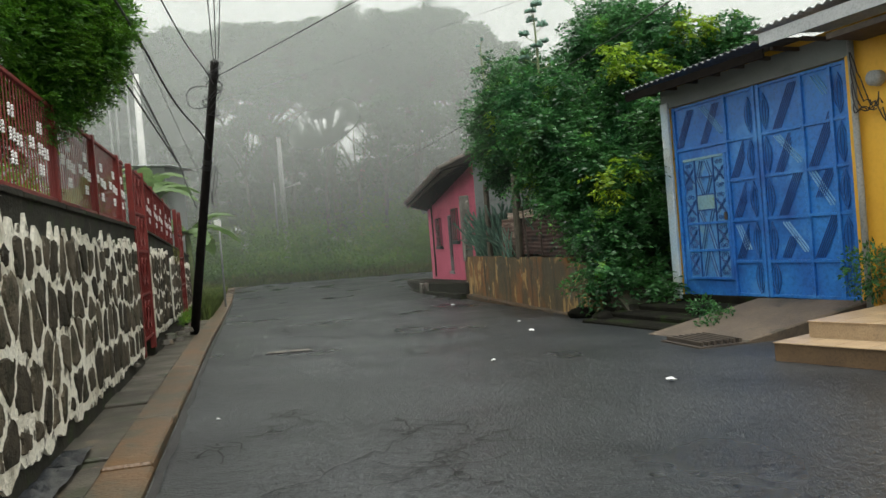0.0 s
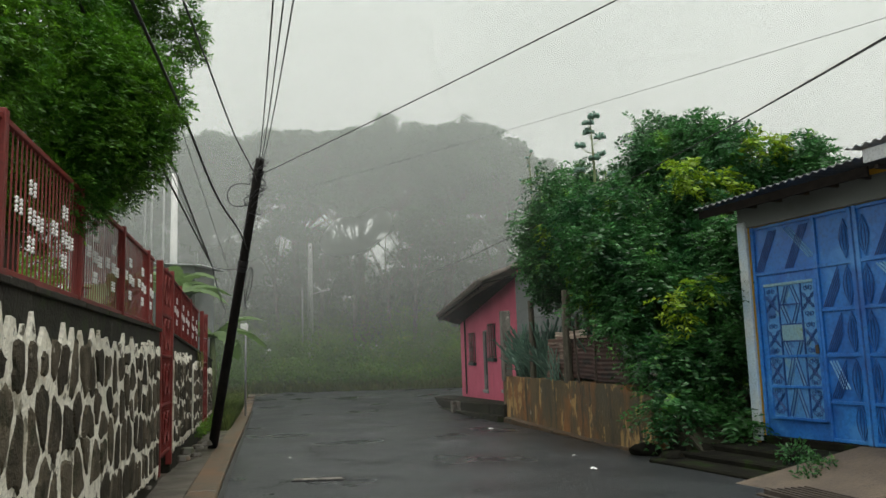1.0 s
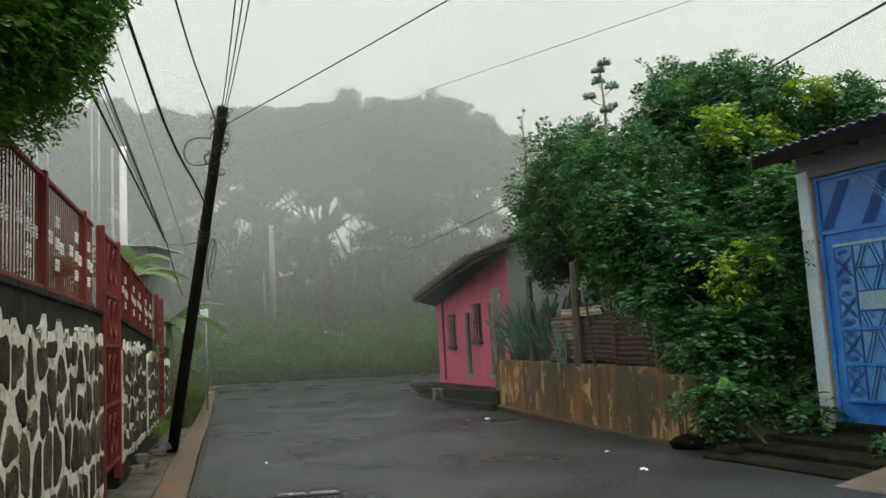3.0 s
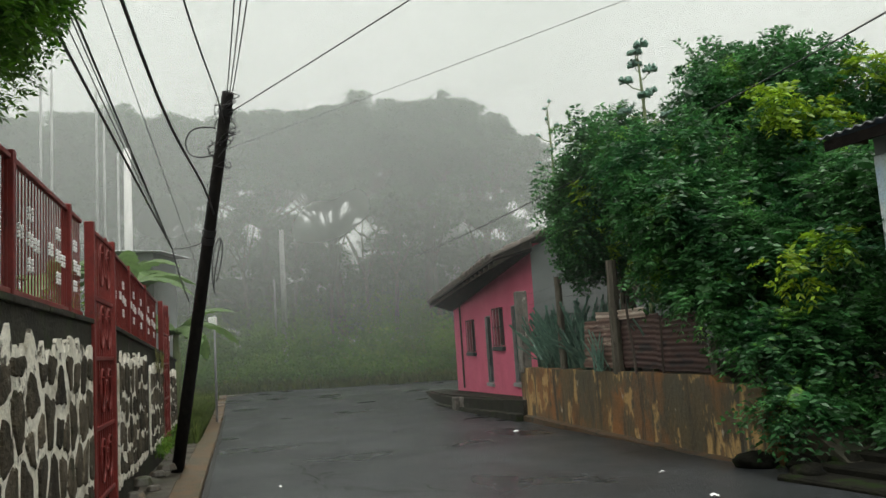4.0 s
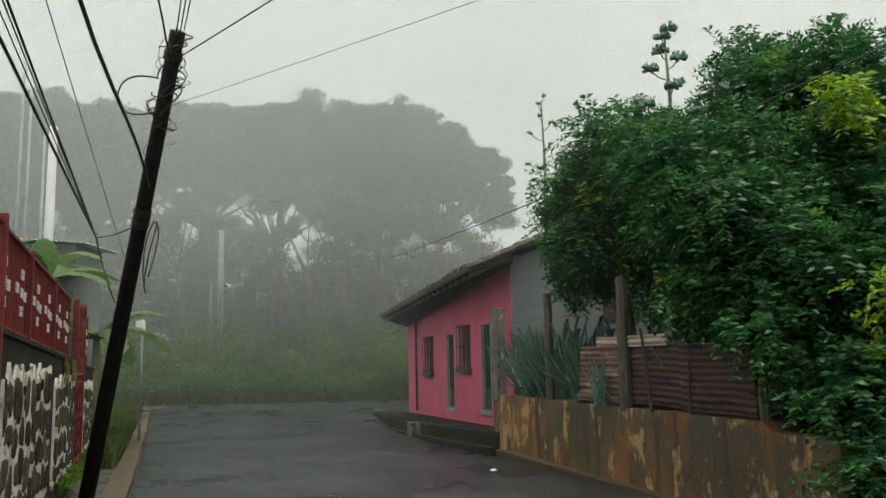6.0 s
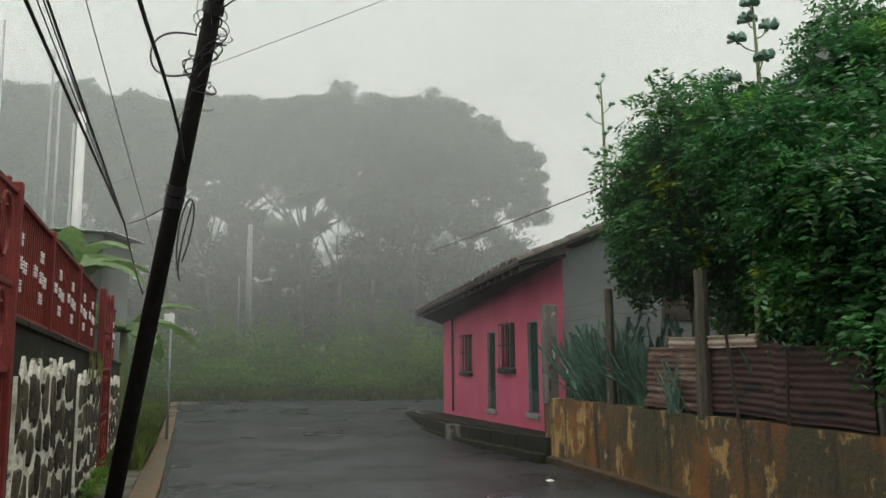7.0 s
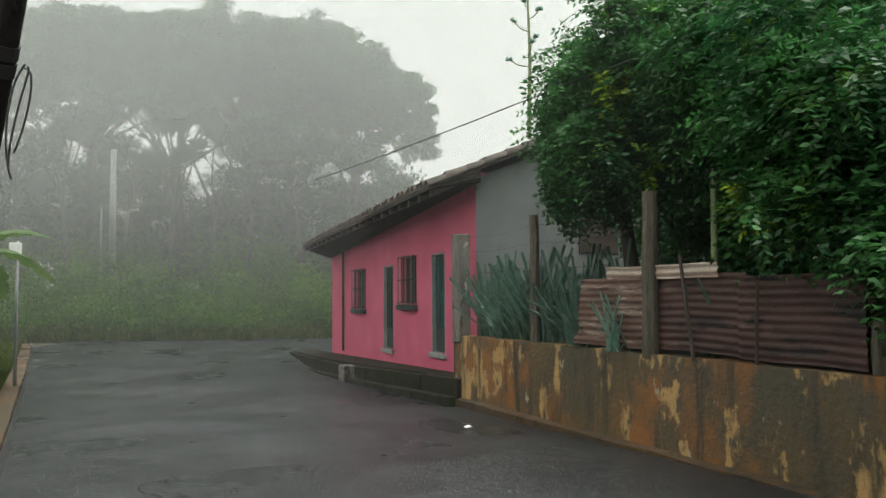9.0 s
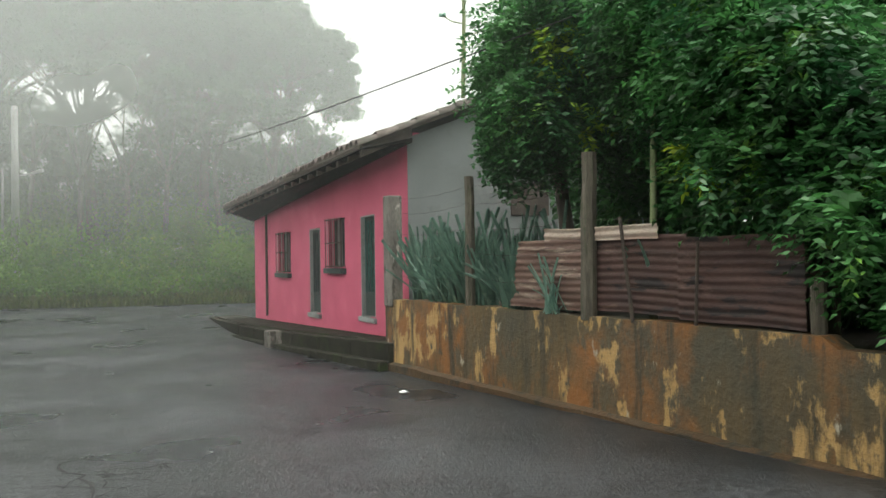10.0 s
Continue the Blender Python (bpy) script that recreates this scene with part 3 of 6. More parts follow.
def clip(poly, nx, nz, d):
    out = []
    for i, p in enumerate(poly):
        q = poly[(i + 1) % len(poly)]
        u, v = p[0] * nx + p[1] * nz - d, q[0] * nx + q[1] * nz - d
        if u <= 0:
            out.append(p)
        if u * v < 0:
            t = u / (u - v)
            out.append((p[0] + (q[0] - p[0]) * t, p[1] + (q[1] - p[1]) * t))
    return out


def stone_cells():
    """Upright irregular stones, kept apart by joints of uneven width."""
    cells = []
    for a, b, z0, z1 in ZONES:
        seeds = []
        rows = 4
        for r in range(rows):
            x = a + rs.uniform(0, 0.3)
            while x < b:
                slope = 0
                zz = z0 + (z1 - z0) * (r + 0.5 + rs.uniform(-0.42, 0.42)) / rows
                seeds.append((x, zz))
                x += rs.uniform(0.21, 0.44)
        for i, (x, z) in enumerate(seeds):
            poly = [(x - 0.28, z - 0.36), (x + 0.28, z - 0.36), (x + 0.28, z + 0.38), (x - 0.28, z + 0.38)]
            for j, (p, q) in enumerate(seeds):
                if j != i and abs(p - x) < 0.9 and abs(q - z) < 0.8:
                    nx, nz = (p - x) * 1.0, (q - z) * 1.0
                    k = math.hypot(nx, nz)
                    nx, nz = nx / k, nz / k
                    poly = clip(poly, nx, nz, nx * (x + p) / 2 + nz * (z + q) / 2 - rs.choice((0.008, 0.02, 0.032, 0.05, 0.07)))
                    if len(poly) < 3:
                        break
            if len(poly) < 3:
                continue
            poly = clip(clip(clip(poly, 1, 0, b - 0.02), -1, 0, -a - 0.02), 0, -1, -z0 - rs.uniform(0.06, 0.12))
            poly = clip(poly, 0, 1, z1 - rs.uniform(0.0, 0.14)) if len(poly) > 2 else poly
            w = max(p[0] for p in poly) - min(p[0] for p in poly) if len(poly) > 2 else 0
            if w > 0.05:
                cells.append(poly)
    return cells


def stone_geo(poly):
    ring = []
    for i, p in enumerate(poly):
        q = poly[(i + 1) % len(poly)]
        for t in (0.14, 0.38, 0.62, 0.86):
            ring.append((p[0] + (q[0] - p[0]) * t + rs.uniform(-0.022, 0.022), p[1] + (q[1] - p[1]) * t + rs.uniform(-0.022, 0.022)))
    cx, cz = sum(p[0] for p in ring) / len(ring), sum(p[1] for p in ring) / len(ring)
    k = len(ring)
    tilt = rs.uniform(-0.03, 0.03)
    v = [(x, -0.02, z) for x, z in ring] + [(cx + (x - cx) * 0.8, -0.043 + tilt * (x - cx), cz + (z - cz) * 0.86) for x, z in ring] + [(cx, -0.05, cz)]
    return Geo().add(v, [(i, (i + 1) % k, (i + 1) % k + k, i + k) for i in range(k)] + [(i + k, (i + 1) % k + k, 2 * k) for i in range(k)])


FENCE_Y = 0.1


def spindle():
    """A cast bead: two small bulbs on a bar."""
    g = Geo()
    g.tube([(0, 0, -0.05), (0, 0, -0.04), (0, 0, -0.022), (0, 0, -0.005), (0, 0, 0.005), (0, 0, 0.022), (0, 0, 0.04), (0, 0, 0.05)], [0.006, 0.015, 0.018, 0.009, 0.009, 0.018, 0.015, 0.006], 8)
    g.v = [(x * 0.8, y * 0.7, z * 0.5) for x, y, z in g.v]
    return g.mesh("bead", M_WHITE, smooth=True)


BEAD = spindle()


def fence_panel(s0, s1, sheet_metal, lift=0.06):
    """One length of fence: rails, upright bars, white cast beads in a lozenge; sheet metal behind it where the yard is screened."""
    f = thing("iron_fence", LW, "red-brown iron bar fence with white cast ornaments" if not sheet_metal else "red iron fence backed with red sheet metal and white ornaments", "fence", "fence along the stone wall")
    zt = lambda x: float(np.interp(x, (-9, 8.8, 19.2), (3.08, 3.08, 2.7)))
    zb = lambda x: wall_top(x) + lift
    for nm, fz, h in (("top_rail", zt, 0.04), ("bottom_rail", zb, 0.045)):
        part(nm, Geo().prism([(s0, fz(s0)), (s1, fz(s1)), (s1, fz(s1) + h), (s0, fz(s0) + h)], FENCE_Y - 0.022, FENCE_Y + 0.022), M_RED, f, bevel=0.004)
    part("post", Geo().box(s0 - 0.035, s0 + 0.035, FENCE_Y - 0.04, FENCE_Y + 0.04, wall_top(s0) - 0.02, zt(s0) + 0.07), M_RED, f, bevel=0.006)
    n = int(round((s1 - s0) / 0.098))
    xs = [s0 + (s1 - s0) * (i + 0.5) / n for i in range(n)]
    for x in xs:
        part("bar", Geo().box(x - 0.005, x + 0.005, FENCE_Y - 0.005, FENCE_Y + 0.005, zb(x) + 0.02, zt(x) + 0.01), M_RED, f)
    if sheet_metal:
        part("sheet_backing", Geo().prism([(s0 + 0.03, zb(s0)), (s1, zb(s1)), (s1, zt(s1) + 0.03), (s0 + 0.03, zt(s0) + 0.03)], FENCE_Y + 0.026, FENCE_Y + 0.034), M_REDSHEET, f, "red painted sheet metal")
    # cast beads by twos on neighbouring bars: a middle row with lozenges above and below it
    spots = []
    for c in ([round(n * 0.27), round(n * 0.73)] if n > 12 else [n // 2]):
        spots += [(c, 0.19), (c, -0.19), (c - 3, 0.02), (c + 2, -0.02), (c, 0.0)]
    for c, dz in spots:
        for k in (c, c + 1):
            if 0 <= k < n:
                for zz in (-0.028, 0.028):
                    part("bead", BEAD, None, f).location = (xs[k], FENCE_Y - 0.006, (zb(xs[k]) + zt(xs[k])) / 2 + dz + zz)
    return f


for a, b in ((-1.65, 0.45), (0.45, 2.55), (2.55, 4.65), (4.65, 6.6)):
    fence_panel(a, b, False)
fence_panel(6.6, 7.25, False)
for a, b in ((8.75, 10.95), (10.95, 13.15), (13.15, 15.35), (16.95, 18.9)):
    fence_panel(a, b, True)


def yard_gate(s0, s1, zb, zt):
    """A narrow ornate gate leaf in the wall, of bars, scrolls and plates."""
    f = thing("iron_gate", LW, "narrow red wrought-iron gate with scrolls, closed, in the stone wall", "gate", "gates in the stone wall")
    for x in (s0 + 0.03, s1 - 0.03):
        part("jamb", Geo().box(x - 0.045, x + 0.045, -0.03, 0.06, zb - 0.2, zt + 0.08), M_RED, f, bevel=0.006)
    for z in (zb + 0.05, zb + 0.75, zb + 1.45, zb + 2.05, zt):
        part("cross_rail", Geo().box(s0 + 0.08, s1 - 0.08, -0.012, 0.028, z - 0.02, z + 0.02), M_RED, f, bevel=0.003)
    n = 9
    for i in range(n):
        x = s0 + 0.1 + (s1 - s0 - 0.2) * (i + 0.5) / n
        part("bar", Geo().box(x - 0.009, x + 0.009, 0.0, 0.018, zb, zt), M_RED, f)
    w = s1 - s0
    for z in (zb + 0.4, zb + 1.1, zb + 1.75, zb + 2.4):
        for cx, r in ((s0 + w * 0.35, 0.17), (s0 + w * 0.65, 0.17), (s0 + w * 0.5, 0.09)):
            g = Geo()
            g.tube([(cx + r * (1 - t * 0.35) * math.cos(t * 7.5), -0.02, z + r * 1.5 * (1 - t * 0.35) * math.sin(t * 7.5)) for t in np.linspace(0, 1, 20)], 0.012, 5)
            part("scroll", g, M_RED, f)
    part("back_plate", Geo().box(s0 + 0.08, s1 - 0.08, 0.03, 0.04, zb, zb + 1.45), M_REDDARK, f, "dark red sheet behind the bars")
    for k in range(5):
        part("step", Geo().box(s0 - 0.02, s1 + 0.02, 0.3 + k * 0.3, 2.2, zb + k * 0.3, zb + (k + 1) * 0.3), M_WALLDARK, f)
    return f


yard_gate(7.25, 8.75, 0.3, 3.02)
yard_gate(15.4, 16.9, 0.2, 2.8)
g = Geo()
for i in range(26):
    x = 13.4 + rs.random() * 1.9
    g.add(*(lambda c, r: ([(c[0] + r * math.cos(a), -0.035 - 0.02 * rs.random(), c[1] + r * 1.4 * math.sin(a)) for a in np.linspace(0, 5.4, 7)], [tuple(range(7))]))((x, wall_top(x) - 0.05 - rs.random() * 0.28), rs.uniform(0.04, 0.09)))
single("moss", g, M_MOSS, "bright yellow-green moss on the dark stone wall", "moss", "stuff", m=LW)
yard = Geo().prism([(-30, -0.5), (19, -0.5), (19, 1.6), (8, 1.9), (-30, 1.9)], 0.43, 40)
single("yard_ground", yard, M_EARTH, "raised earth yard behind the stone wall", "ground", "structure", m=LW)

# ---- pink house ----
HF = along(0.11, 21.65, -0.231, 0.973)
SL = -0.03
house = thing("house", HF, "low pink house with barred windows and an old tiled roof", "house")


def holed_wall(x0, x1, z0, z1, y0, y1, holes):
    """A wall slab in the x-z plane with rectangular openings through it."""
    xs = sorted({x0, x1, *[h[0] for h in holes], *[h[1] for h in holes]})
    zs = sorted({z0, z1, *[h[2] for h in holes], *[h[3] for h in holes]})
    g = Geo()
    solid = lambda i, j: 0 <= i < len(xs) - 1 and 0 <= j < len(zs) - 1 and not any(h[0] <= xs[i] < h[1] and h[2] <= zs[j] < h[3] for h in holes)
    for i in range(len(xs) - 1):
        for j in range(len(zs) - 1):
            if not solid(i, j):
                continue
            a, b, c, d = xs[i], xs[i + 1], zs[j], zs[j + 1]
            for y in (y0, y1):
                g.add([(a, y, c), (b, y, c), (b, y, d), (a, y, d)], [(0, 1, 2, 3)])
            for (di, dj), e in (((-1, 0), ((a, c), (a, d))), ((1, 0), ((b, c), (b, d))), ((0, -1), ((a, c), (b, c))), ((0, 1), ((a, d), (b, d)))):
                if not solid(i + di, j + dj):
                    (p, q), (r, t) = e
                    g.add([(p, y0, q), (r, y0, t), (r, y1, t), (p, y1, q)], [(0, 1, 2, 3)])
    return g


DOORS = ((1.62, 2.42, 0.62, 2.65), (5.15, 6.02, 0.6, 2.63))
WINDOWS = ((3.4, 4.5, 1.66, 2.73), (7.75, 8.95, 1.63, 2.7))
part("front_wall", holed_wall(0.006, 11.9, 0.0, 3.95, -0.28, 0.0, DOORS + WINDOWS).shear(SL), M_PINK, house, "pink limewashed front wall")
gable = Geo().prism([(-0.0, -0.4), (7.0, -0.4), (7.0, 3.9), (3.6, 5.25), (0.0, 3.85)], 0.0, 0.28)
gable.v = [(y - 0.004, -x - 0.001, z) for x, y, z in gable.v]
part("gable_wall", gable, M_GREYWALL, house, "grey unpainted gable wall")
back = Geo().box(0.3, 11.9, -7.0, -6.75, -0.4, 3.9).box(11.62, 11.9, -6.74, -0.29, -0.4, 3.8).shear(SL)
part("back_wall", back, M_GREYWALL, house)
# this sheet and the panes carry the unlit room's darkness as colour
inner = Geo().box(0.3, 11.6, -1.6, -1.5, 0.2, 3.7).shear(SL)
part("room_partition", inner, M_ROOMBLACK, house, "near-black sheet standing for the unlit room behind the windows")
part("floor_slab", Geo().box(0.3, 11.6, -6.7, -0.29, 0.3, 0.6).shear(SL), M_SLAB, house)
part("downpipe", Geo().tube([(10.2, 0.05, 0.4 - 0.3), (10.2, 0.05, 3.4 - 0.3)], 0.035, 8), M_TIMBER, house, "dark rainwater pipe")
# roof slabs with battens under the tiles
ridge_y, eave_y, eave_z, pitch = -3.6, 1.0, 3.62, 0.4
roof = Geo()
for ya, yb in ((eave_y, ridge_y), (-8.0, ridge_y)):
    za, zb = eave_z, eave_z + pitch * (eave_y - ridge_y)
    roof.add([(-0.3, ya, za), (11.6, ya, za), (11.6, yb, zb), (-0.3, yb, zb), (-0.3, ya, za - 0.06), (11.6, ya, za - 0.06), (11.6, yb, zb - 0.06), (-0.3, yb, zb - 0.06)],
             [(0, 1, 2, 3), (4, 5, 6, 7), (0, 1, 5, 4), (1, 2, 6, 5), (2, 3, 7, 6), (3, 0, 4, 7)])
roof_part = part("roof", roof.shear(SL), M_TIMBER, house, "old clay tile roof on dark timber")
for i in range(20):
    x = -0.2 + i * 0.615
    r = Geo().add([(x - 0.04, eave_y - 0.05, eave_z - 0.19), (x + 0.04, eave_y - 0.05, eave_z - 0.19), (x + 0.04, 0.0, eave_z + 0.4 - 0.19), (x - 0.04, 0.0, eave_z + 0.4 - 0.19),
                   (x - 0.04, eave_y - 0.05, eave_z - 0.05), (x + 0.04, eave_y - 0.05, eave_z - 0.05), (x + 0.04, 0.0, eave_z + 0.4 - 0.05), (x - 0.04, 0.0, eave_z + 0.4 - 0.05)],
                  [(0, 1, 2, 3), (4, 5, 6, 7), (0, 1, 5, 4), (1, 2, 6, 5), (2, 3, 7, 6), (3, 0, 4, 7)])
    part("rafter", r.shear(SL), M_TIMBER, roof_part)


def barrel(length, r, lift):
    """One half-round clay tile, lying down the slope."""
    g = Geo()
    k = 6
    ring = [(r * math.cos(math.pi * i / k), r * math.sin(math.pi * i / k)) for i in range(k + 1)]
    inn = [(a * 0.82, b * 0.82) for a, b in ring]
    v = []
    for y, sc, zz in ((0, 1.0, lift), (-length, 0.86, lift + length * pitch - lift * 0.6)):
        v += [(a * sc, y, b * sc + zz) for a, b in ring] + [(a * sc, y, b * sc + zz) for a, b in inn]
    m = k + 1
    f = []
    for i in range(k):
        f += [(i, i + 1, 2 * m + i + 1, 2 * m + i), (m + i, m + i + 1, 3 * m + i + 1, 3 * m + i), (i, i + 1, m + i + 1, m + i)]
    return g.add(v, f)


TILE = barrel(0.42, 0.1, 0.03).mesh("tile", M_TILE, smooth=True)
rest = Geo()
rt = random.Random(4)
cols = 57
for i in range(cols):
    x = -0.26 + i * 0.208
    for r in range(12):
        y = eave_y + 0.07 - r * 0.38
        z = eave_z + (eave_y - y) * pitch
        jx, jz, jr = rt.uniform(-0.012, 0.012), rt.uniform(-0.008, 0.012), rt.uniform(-0.04, 0.04)
        if r < 3 or i < 3:
            ob = part("tile", TILE, None, roof_part)
            ob.matrix_local = Matrix.Translation((x + jx, y + rt.uniform(-0.03, 0.03), z + jz + SL * x)) @ Matrix.Rotation(jr, 4, "Z")
        else:
            b = barrel(0.42, 0.1, 0.03)
            rest.add([(a + x + jx, c + y, d + z + jz + SL * x) for a, c, d in b.v], b.f)
tagged(part("tile_field", rest, M_TILE, roof_part), kind="stuff")


def barred_window(x0, x1, z0, z1):
    w = thing("window", None, "window with dark iron bars in the pink wall")
    w.parent = house
    sh = lambda x: SL * x
    zc = sh((x0 + x1) / 2)
    part("sill", Geo().box(x0 - 0.08, x1 + 0.08, -0.05, 0.12, z0 - 0.14 + zc, z0 - 0.02 + zc), M_DOORDARK, w, bevel=0.015)
    part("frame", holed_wall(x0, x1, z0 + zc, z1 + zc, -0.2, -0.14, ((x0 + 0.06, (x0 + x1) / 2 - 0.02, z0 + 0.06 + zc, z1 - 0.06 + zc), ((x0 + x1) / 2 + 0.02, x1 - 0.06, z0 + 0.06 + zc, z1 - 0.06 + zc))), M_DOORDARK, w)
    part("pane", Geo().box(x0 + 0.05, x1 - 0.05, -0.18, -0.165, z0 + 0.05 + zc, z1 - 0.05 + zc), M_ROOMBLACK, w)
    for z in (z0 + 0.02, (z0 + z1) / 2, z1 - 0.02):
        part("cross_bar", Geo().box(x0 - 0.03, x1 + 0.03, 0.075, 0.095, z - 0.012 + zc, z + 0.012 + zc), M_TIMBER, w)
    for x in (x0 - 0.02, x1 + 0.02):
        for z in (z0 + 0.02, z1 - 0.02):
            part("bracket", Geo().box(x - 0.01, x + 0.01, -0.02, 0.08, z - 0.01 + zc, z + 0.01 + zc), M_TIMBER, w)
    n = 9
    for i in range(n):
        x = x0 + (x1 - x0) * i / (n - 1)
        part("bar", Geo().box(x - 0.008, x + 0.008, 0.078, 0.092, z0 - 0.02 + zc, z1 + 0.02 + zc), M_REVEAL if i % 3 == 1 else M_TIMBER, w)


for wdw in WINDOWS:
    barred_window(*wdw)


def iron_door(x0, x1, z0, z1, mat):
    d = thing("door", None, "closed iron door with a scrolled grille, set back in a pale reveal")
    d.parent = house
    zc = SL * (x0 + x1) / 2
    part("reveal", holed_wall(x0 + 0.001, x1 - 0.001, z0 + zc, z1 + zc - 0.001, -0.24, -0.001, ((x0 + 0.03, x1 - 0.03, z0 + zc + 0.001, z1 - 0.03 + zc),)), M_REVEAL, d)
    part("leaf", Geo().box(x0 + 0.03, x1 - 0.03, -0.13, -0.09, z0 + 0.03 + zc, z1 - 0.04 + zc), M_DOORDARK, d)
    part("sill", Geo().box(x0 - 0.05, x1 + 0.05, -0.24, 0.06, z0 - 0.1 + zc, z0 + zc), M_REVEAL, d, bevel=0.01)
    for i in range(5):
        x = x0 + 0.09 + (x1 - x0 - 0.18) * i / 4
        part("bar", Geo().box(x - 0.01, x + 0.01, -0.085, -0.065, z0 + 0.5 + zc, z1 - 0.1 + zc), mat, d)
    for k in range(6):
        z = z0 + 0.65 + k * 0.23 + zc
        cx = (x0 + x1) / 2 + (0.1 if k % 2 else -0.1)
        part("scroll", Geo().tube([(cx + 0.1 * (1 - t * 0.5) * math.cos(t * 8), -0.075, z + 0.12 * (1 - t * 0.5) * math.sin(t * 8)) for t in np.linspace(0, 1, 14)], 0.01, 5), mat, d)


iron_door(*DOORS[0], M_DOORGREEN)
iron_door(*DOORS[1], M_DOORDARK)
# gable window opening, boarded
part("gable_window", Geo().box(-0.03, 0.0, -2.95, -2.1, 2.5, 3.12), M_TIMBER, house, "dark shuttered window in the grey gable", bevel=0.01)

# sheet closing the eaves; its black stands in for the shade below them
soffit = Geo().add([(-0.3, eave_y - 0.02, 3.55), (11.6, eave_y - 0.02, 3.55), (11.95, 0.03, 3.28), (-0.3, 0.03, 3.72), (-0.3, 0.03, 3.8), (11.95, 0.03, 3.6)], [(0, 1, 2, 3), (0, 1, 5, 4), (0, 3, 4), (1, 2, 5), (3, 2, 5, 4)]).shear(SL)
part("soffit", soffit, M_EAVESHADE, house, "near-black sheet added for the shade under the eaves")
# raised walkway in front of the house
hw = thing("pavement", HF, "raised mossy stone walkway along the pink house", "pavement", kind="structure")
xs = [-0.3, 1.2, 2.7, 4.2, 5.7, 7.2, 8.7, 10.2, 11.7, 13.2, 14.6]
edge = lambda x: float(np.interp(x, (-0.3, 5, 9.5, 15), (0.5, 1.02, 1.2, 0.9)))
for a, b in zip(xs, xs[1:]):
    for nm, ya, yb, zt, mt in (("paving_slab", lambda x: 0.005, lambda x: edge(x) - 0.15, 0.29, M_WALLDARK), ("kerb_stone", lambda x: edge(x) - 0.14, lambda x: edge(x) + 0.02, 0.26 + rk.uniform(-0.03, 0.02), M_WALLDARK), ("step_stone", lambda x: edge(x) + 0.03, lambda x: edge(x) + 0.2, -0.02, M_WALLDARK)):
        g = Geo()
        v = []
        for z in (-0.9, zt):
            v += [(a + 0.006, ya(a), z), (b - 0.006, ya(b), z), (b - 0.006, yb(b), z), (a + 0.006, yb(a), z)]
        g.add(v, [(3, 2, 1, 0), (4, 5, 6, 7), (0, 1, 5, 4), (1, 2, 6, 5), (2, 3, 7, 6), (3, 0, 4, 7)])
        part(nm, g.shear(SL), mt, hw, bevel=0.015)
part("block", Geo().box(4.9, 5.35, 1.0, 1.3, -0.6, 0.27).shear(SL), M_PILLAR, hw, "pale concrete block", bevel=0.02)

# ---- ochre garden wall with posts, rusty sheets and agaves ----
WR = along(-0.3, 21.45, 0.2997, -0.954)
garden = thing("wall_garden", WR, "peeling ochre plastered garden wall with brown stains", "wall", kind="structure")
g = Geo()
n = 60
for i in range(n):
    a, b = -0.1 + 9.35 * i / n, -0.1 + 9.35 * (i + 1) / n
    ta, tb = [1.03 + 0.03 * noise.noise(Vector((q * 1.5, 0, 4))) - (0.1 if q > 8.2 else 0) for q in (a, b)]
    ka, kb = [0.012 * noise.noise(Vector((q * 2.2, 3, 4))) for q in (a, b)]
    g.add([(a, ka, -0.6), (b, kb, -0.6), (b, kb, tb), (a, ka, ta), (a, 0.24, -0.6), (b, 0.24, -0.6), (b, 0.24, tb), (a, 0.24, ta)], [(0, 1, 2, 3), (4, 5, 6, 7), (3, 2, 6, 7)] + ([(0, 3, 7, 4)] if i == 0 else []) + ([(1, 2, 6, 5)] if i == n - 1 else []))
part("wall_body", g, M_PLASTER, garden)
g = Geo()
for i in range(30):
    a, b = -0.1 + 9.5 * i / 30, -0.1 + 9.5 * (i + 1) / 30
    w0, w1 = [-0.1 - 0.04 * noise.noise(Vector((q, 7, 4))) for q in (a, b)]
    zz = [-0.06 + 0.03 * noise.noise(Vector((q * 1.4, 9, 4))) for q in (a, b)]
    g.add([(a, w0, -0.7), (b, w1, -0.7), (b, w1, zz[1]), (a, w0, zz[0]), (a, 0.02, zz[0] + 0.04), (b, 0.02, zz[1] + 0.04)], [(0, 1, 2, 3), (3, 2, 5, 4)])
part("wall_foot", g, M_FOOT, garden, "dirty projecting foot of the wall")
garden_soil = Geo().prism([(-0.2, -0.5), (11.3, -0.5), (11.3, 0.02), (10.3, 0.12), (9.6, 0.5), (9.2, 0.85), (-0.2, 0.95)], 0.25, 14)
single("garden_soil", garden_soil, M_EARTH, "dark damp soil behind the garden wall", "ground", "structure", m=WR)


def fence_post(sx, y, z0, z1, w, mat, label, lean=0.0):
    g = Geo()
    k = 8
    pts, rad = [], []
    for i in range(7):
        t = i / 6
        pts.append((sx + lean * t + 0.012 * noise.noise(Vector((sx, t * 4, 1))), y + 0.01 * noise.noise(Vector((sx, t * 4, 9))), z0 + (z1 - z0) * t))
        rad.append(w * (1.02 - 0.1 * t) * (1 + 0.08 * noise.noise(Vector((sx, t * 6, 5)))))
    g.tube(pts, rad, k)
    return single("fence_post", g, mat, label, "post", m=WR)


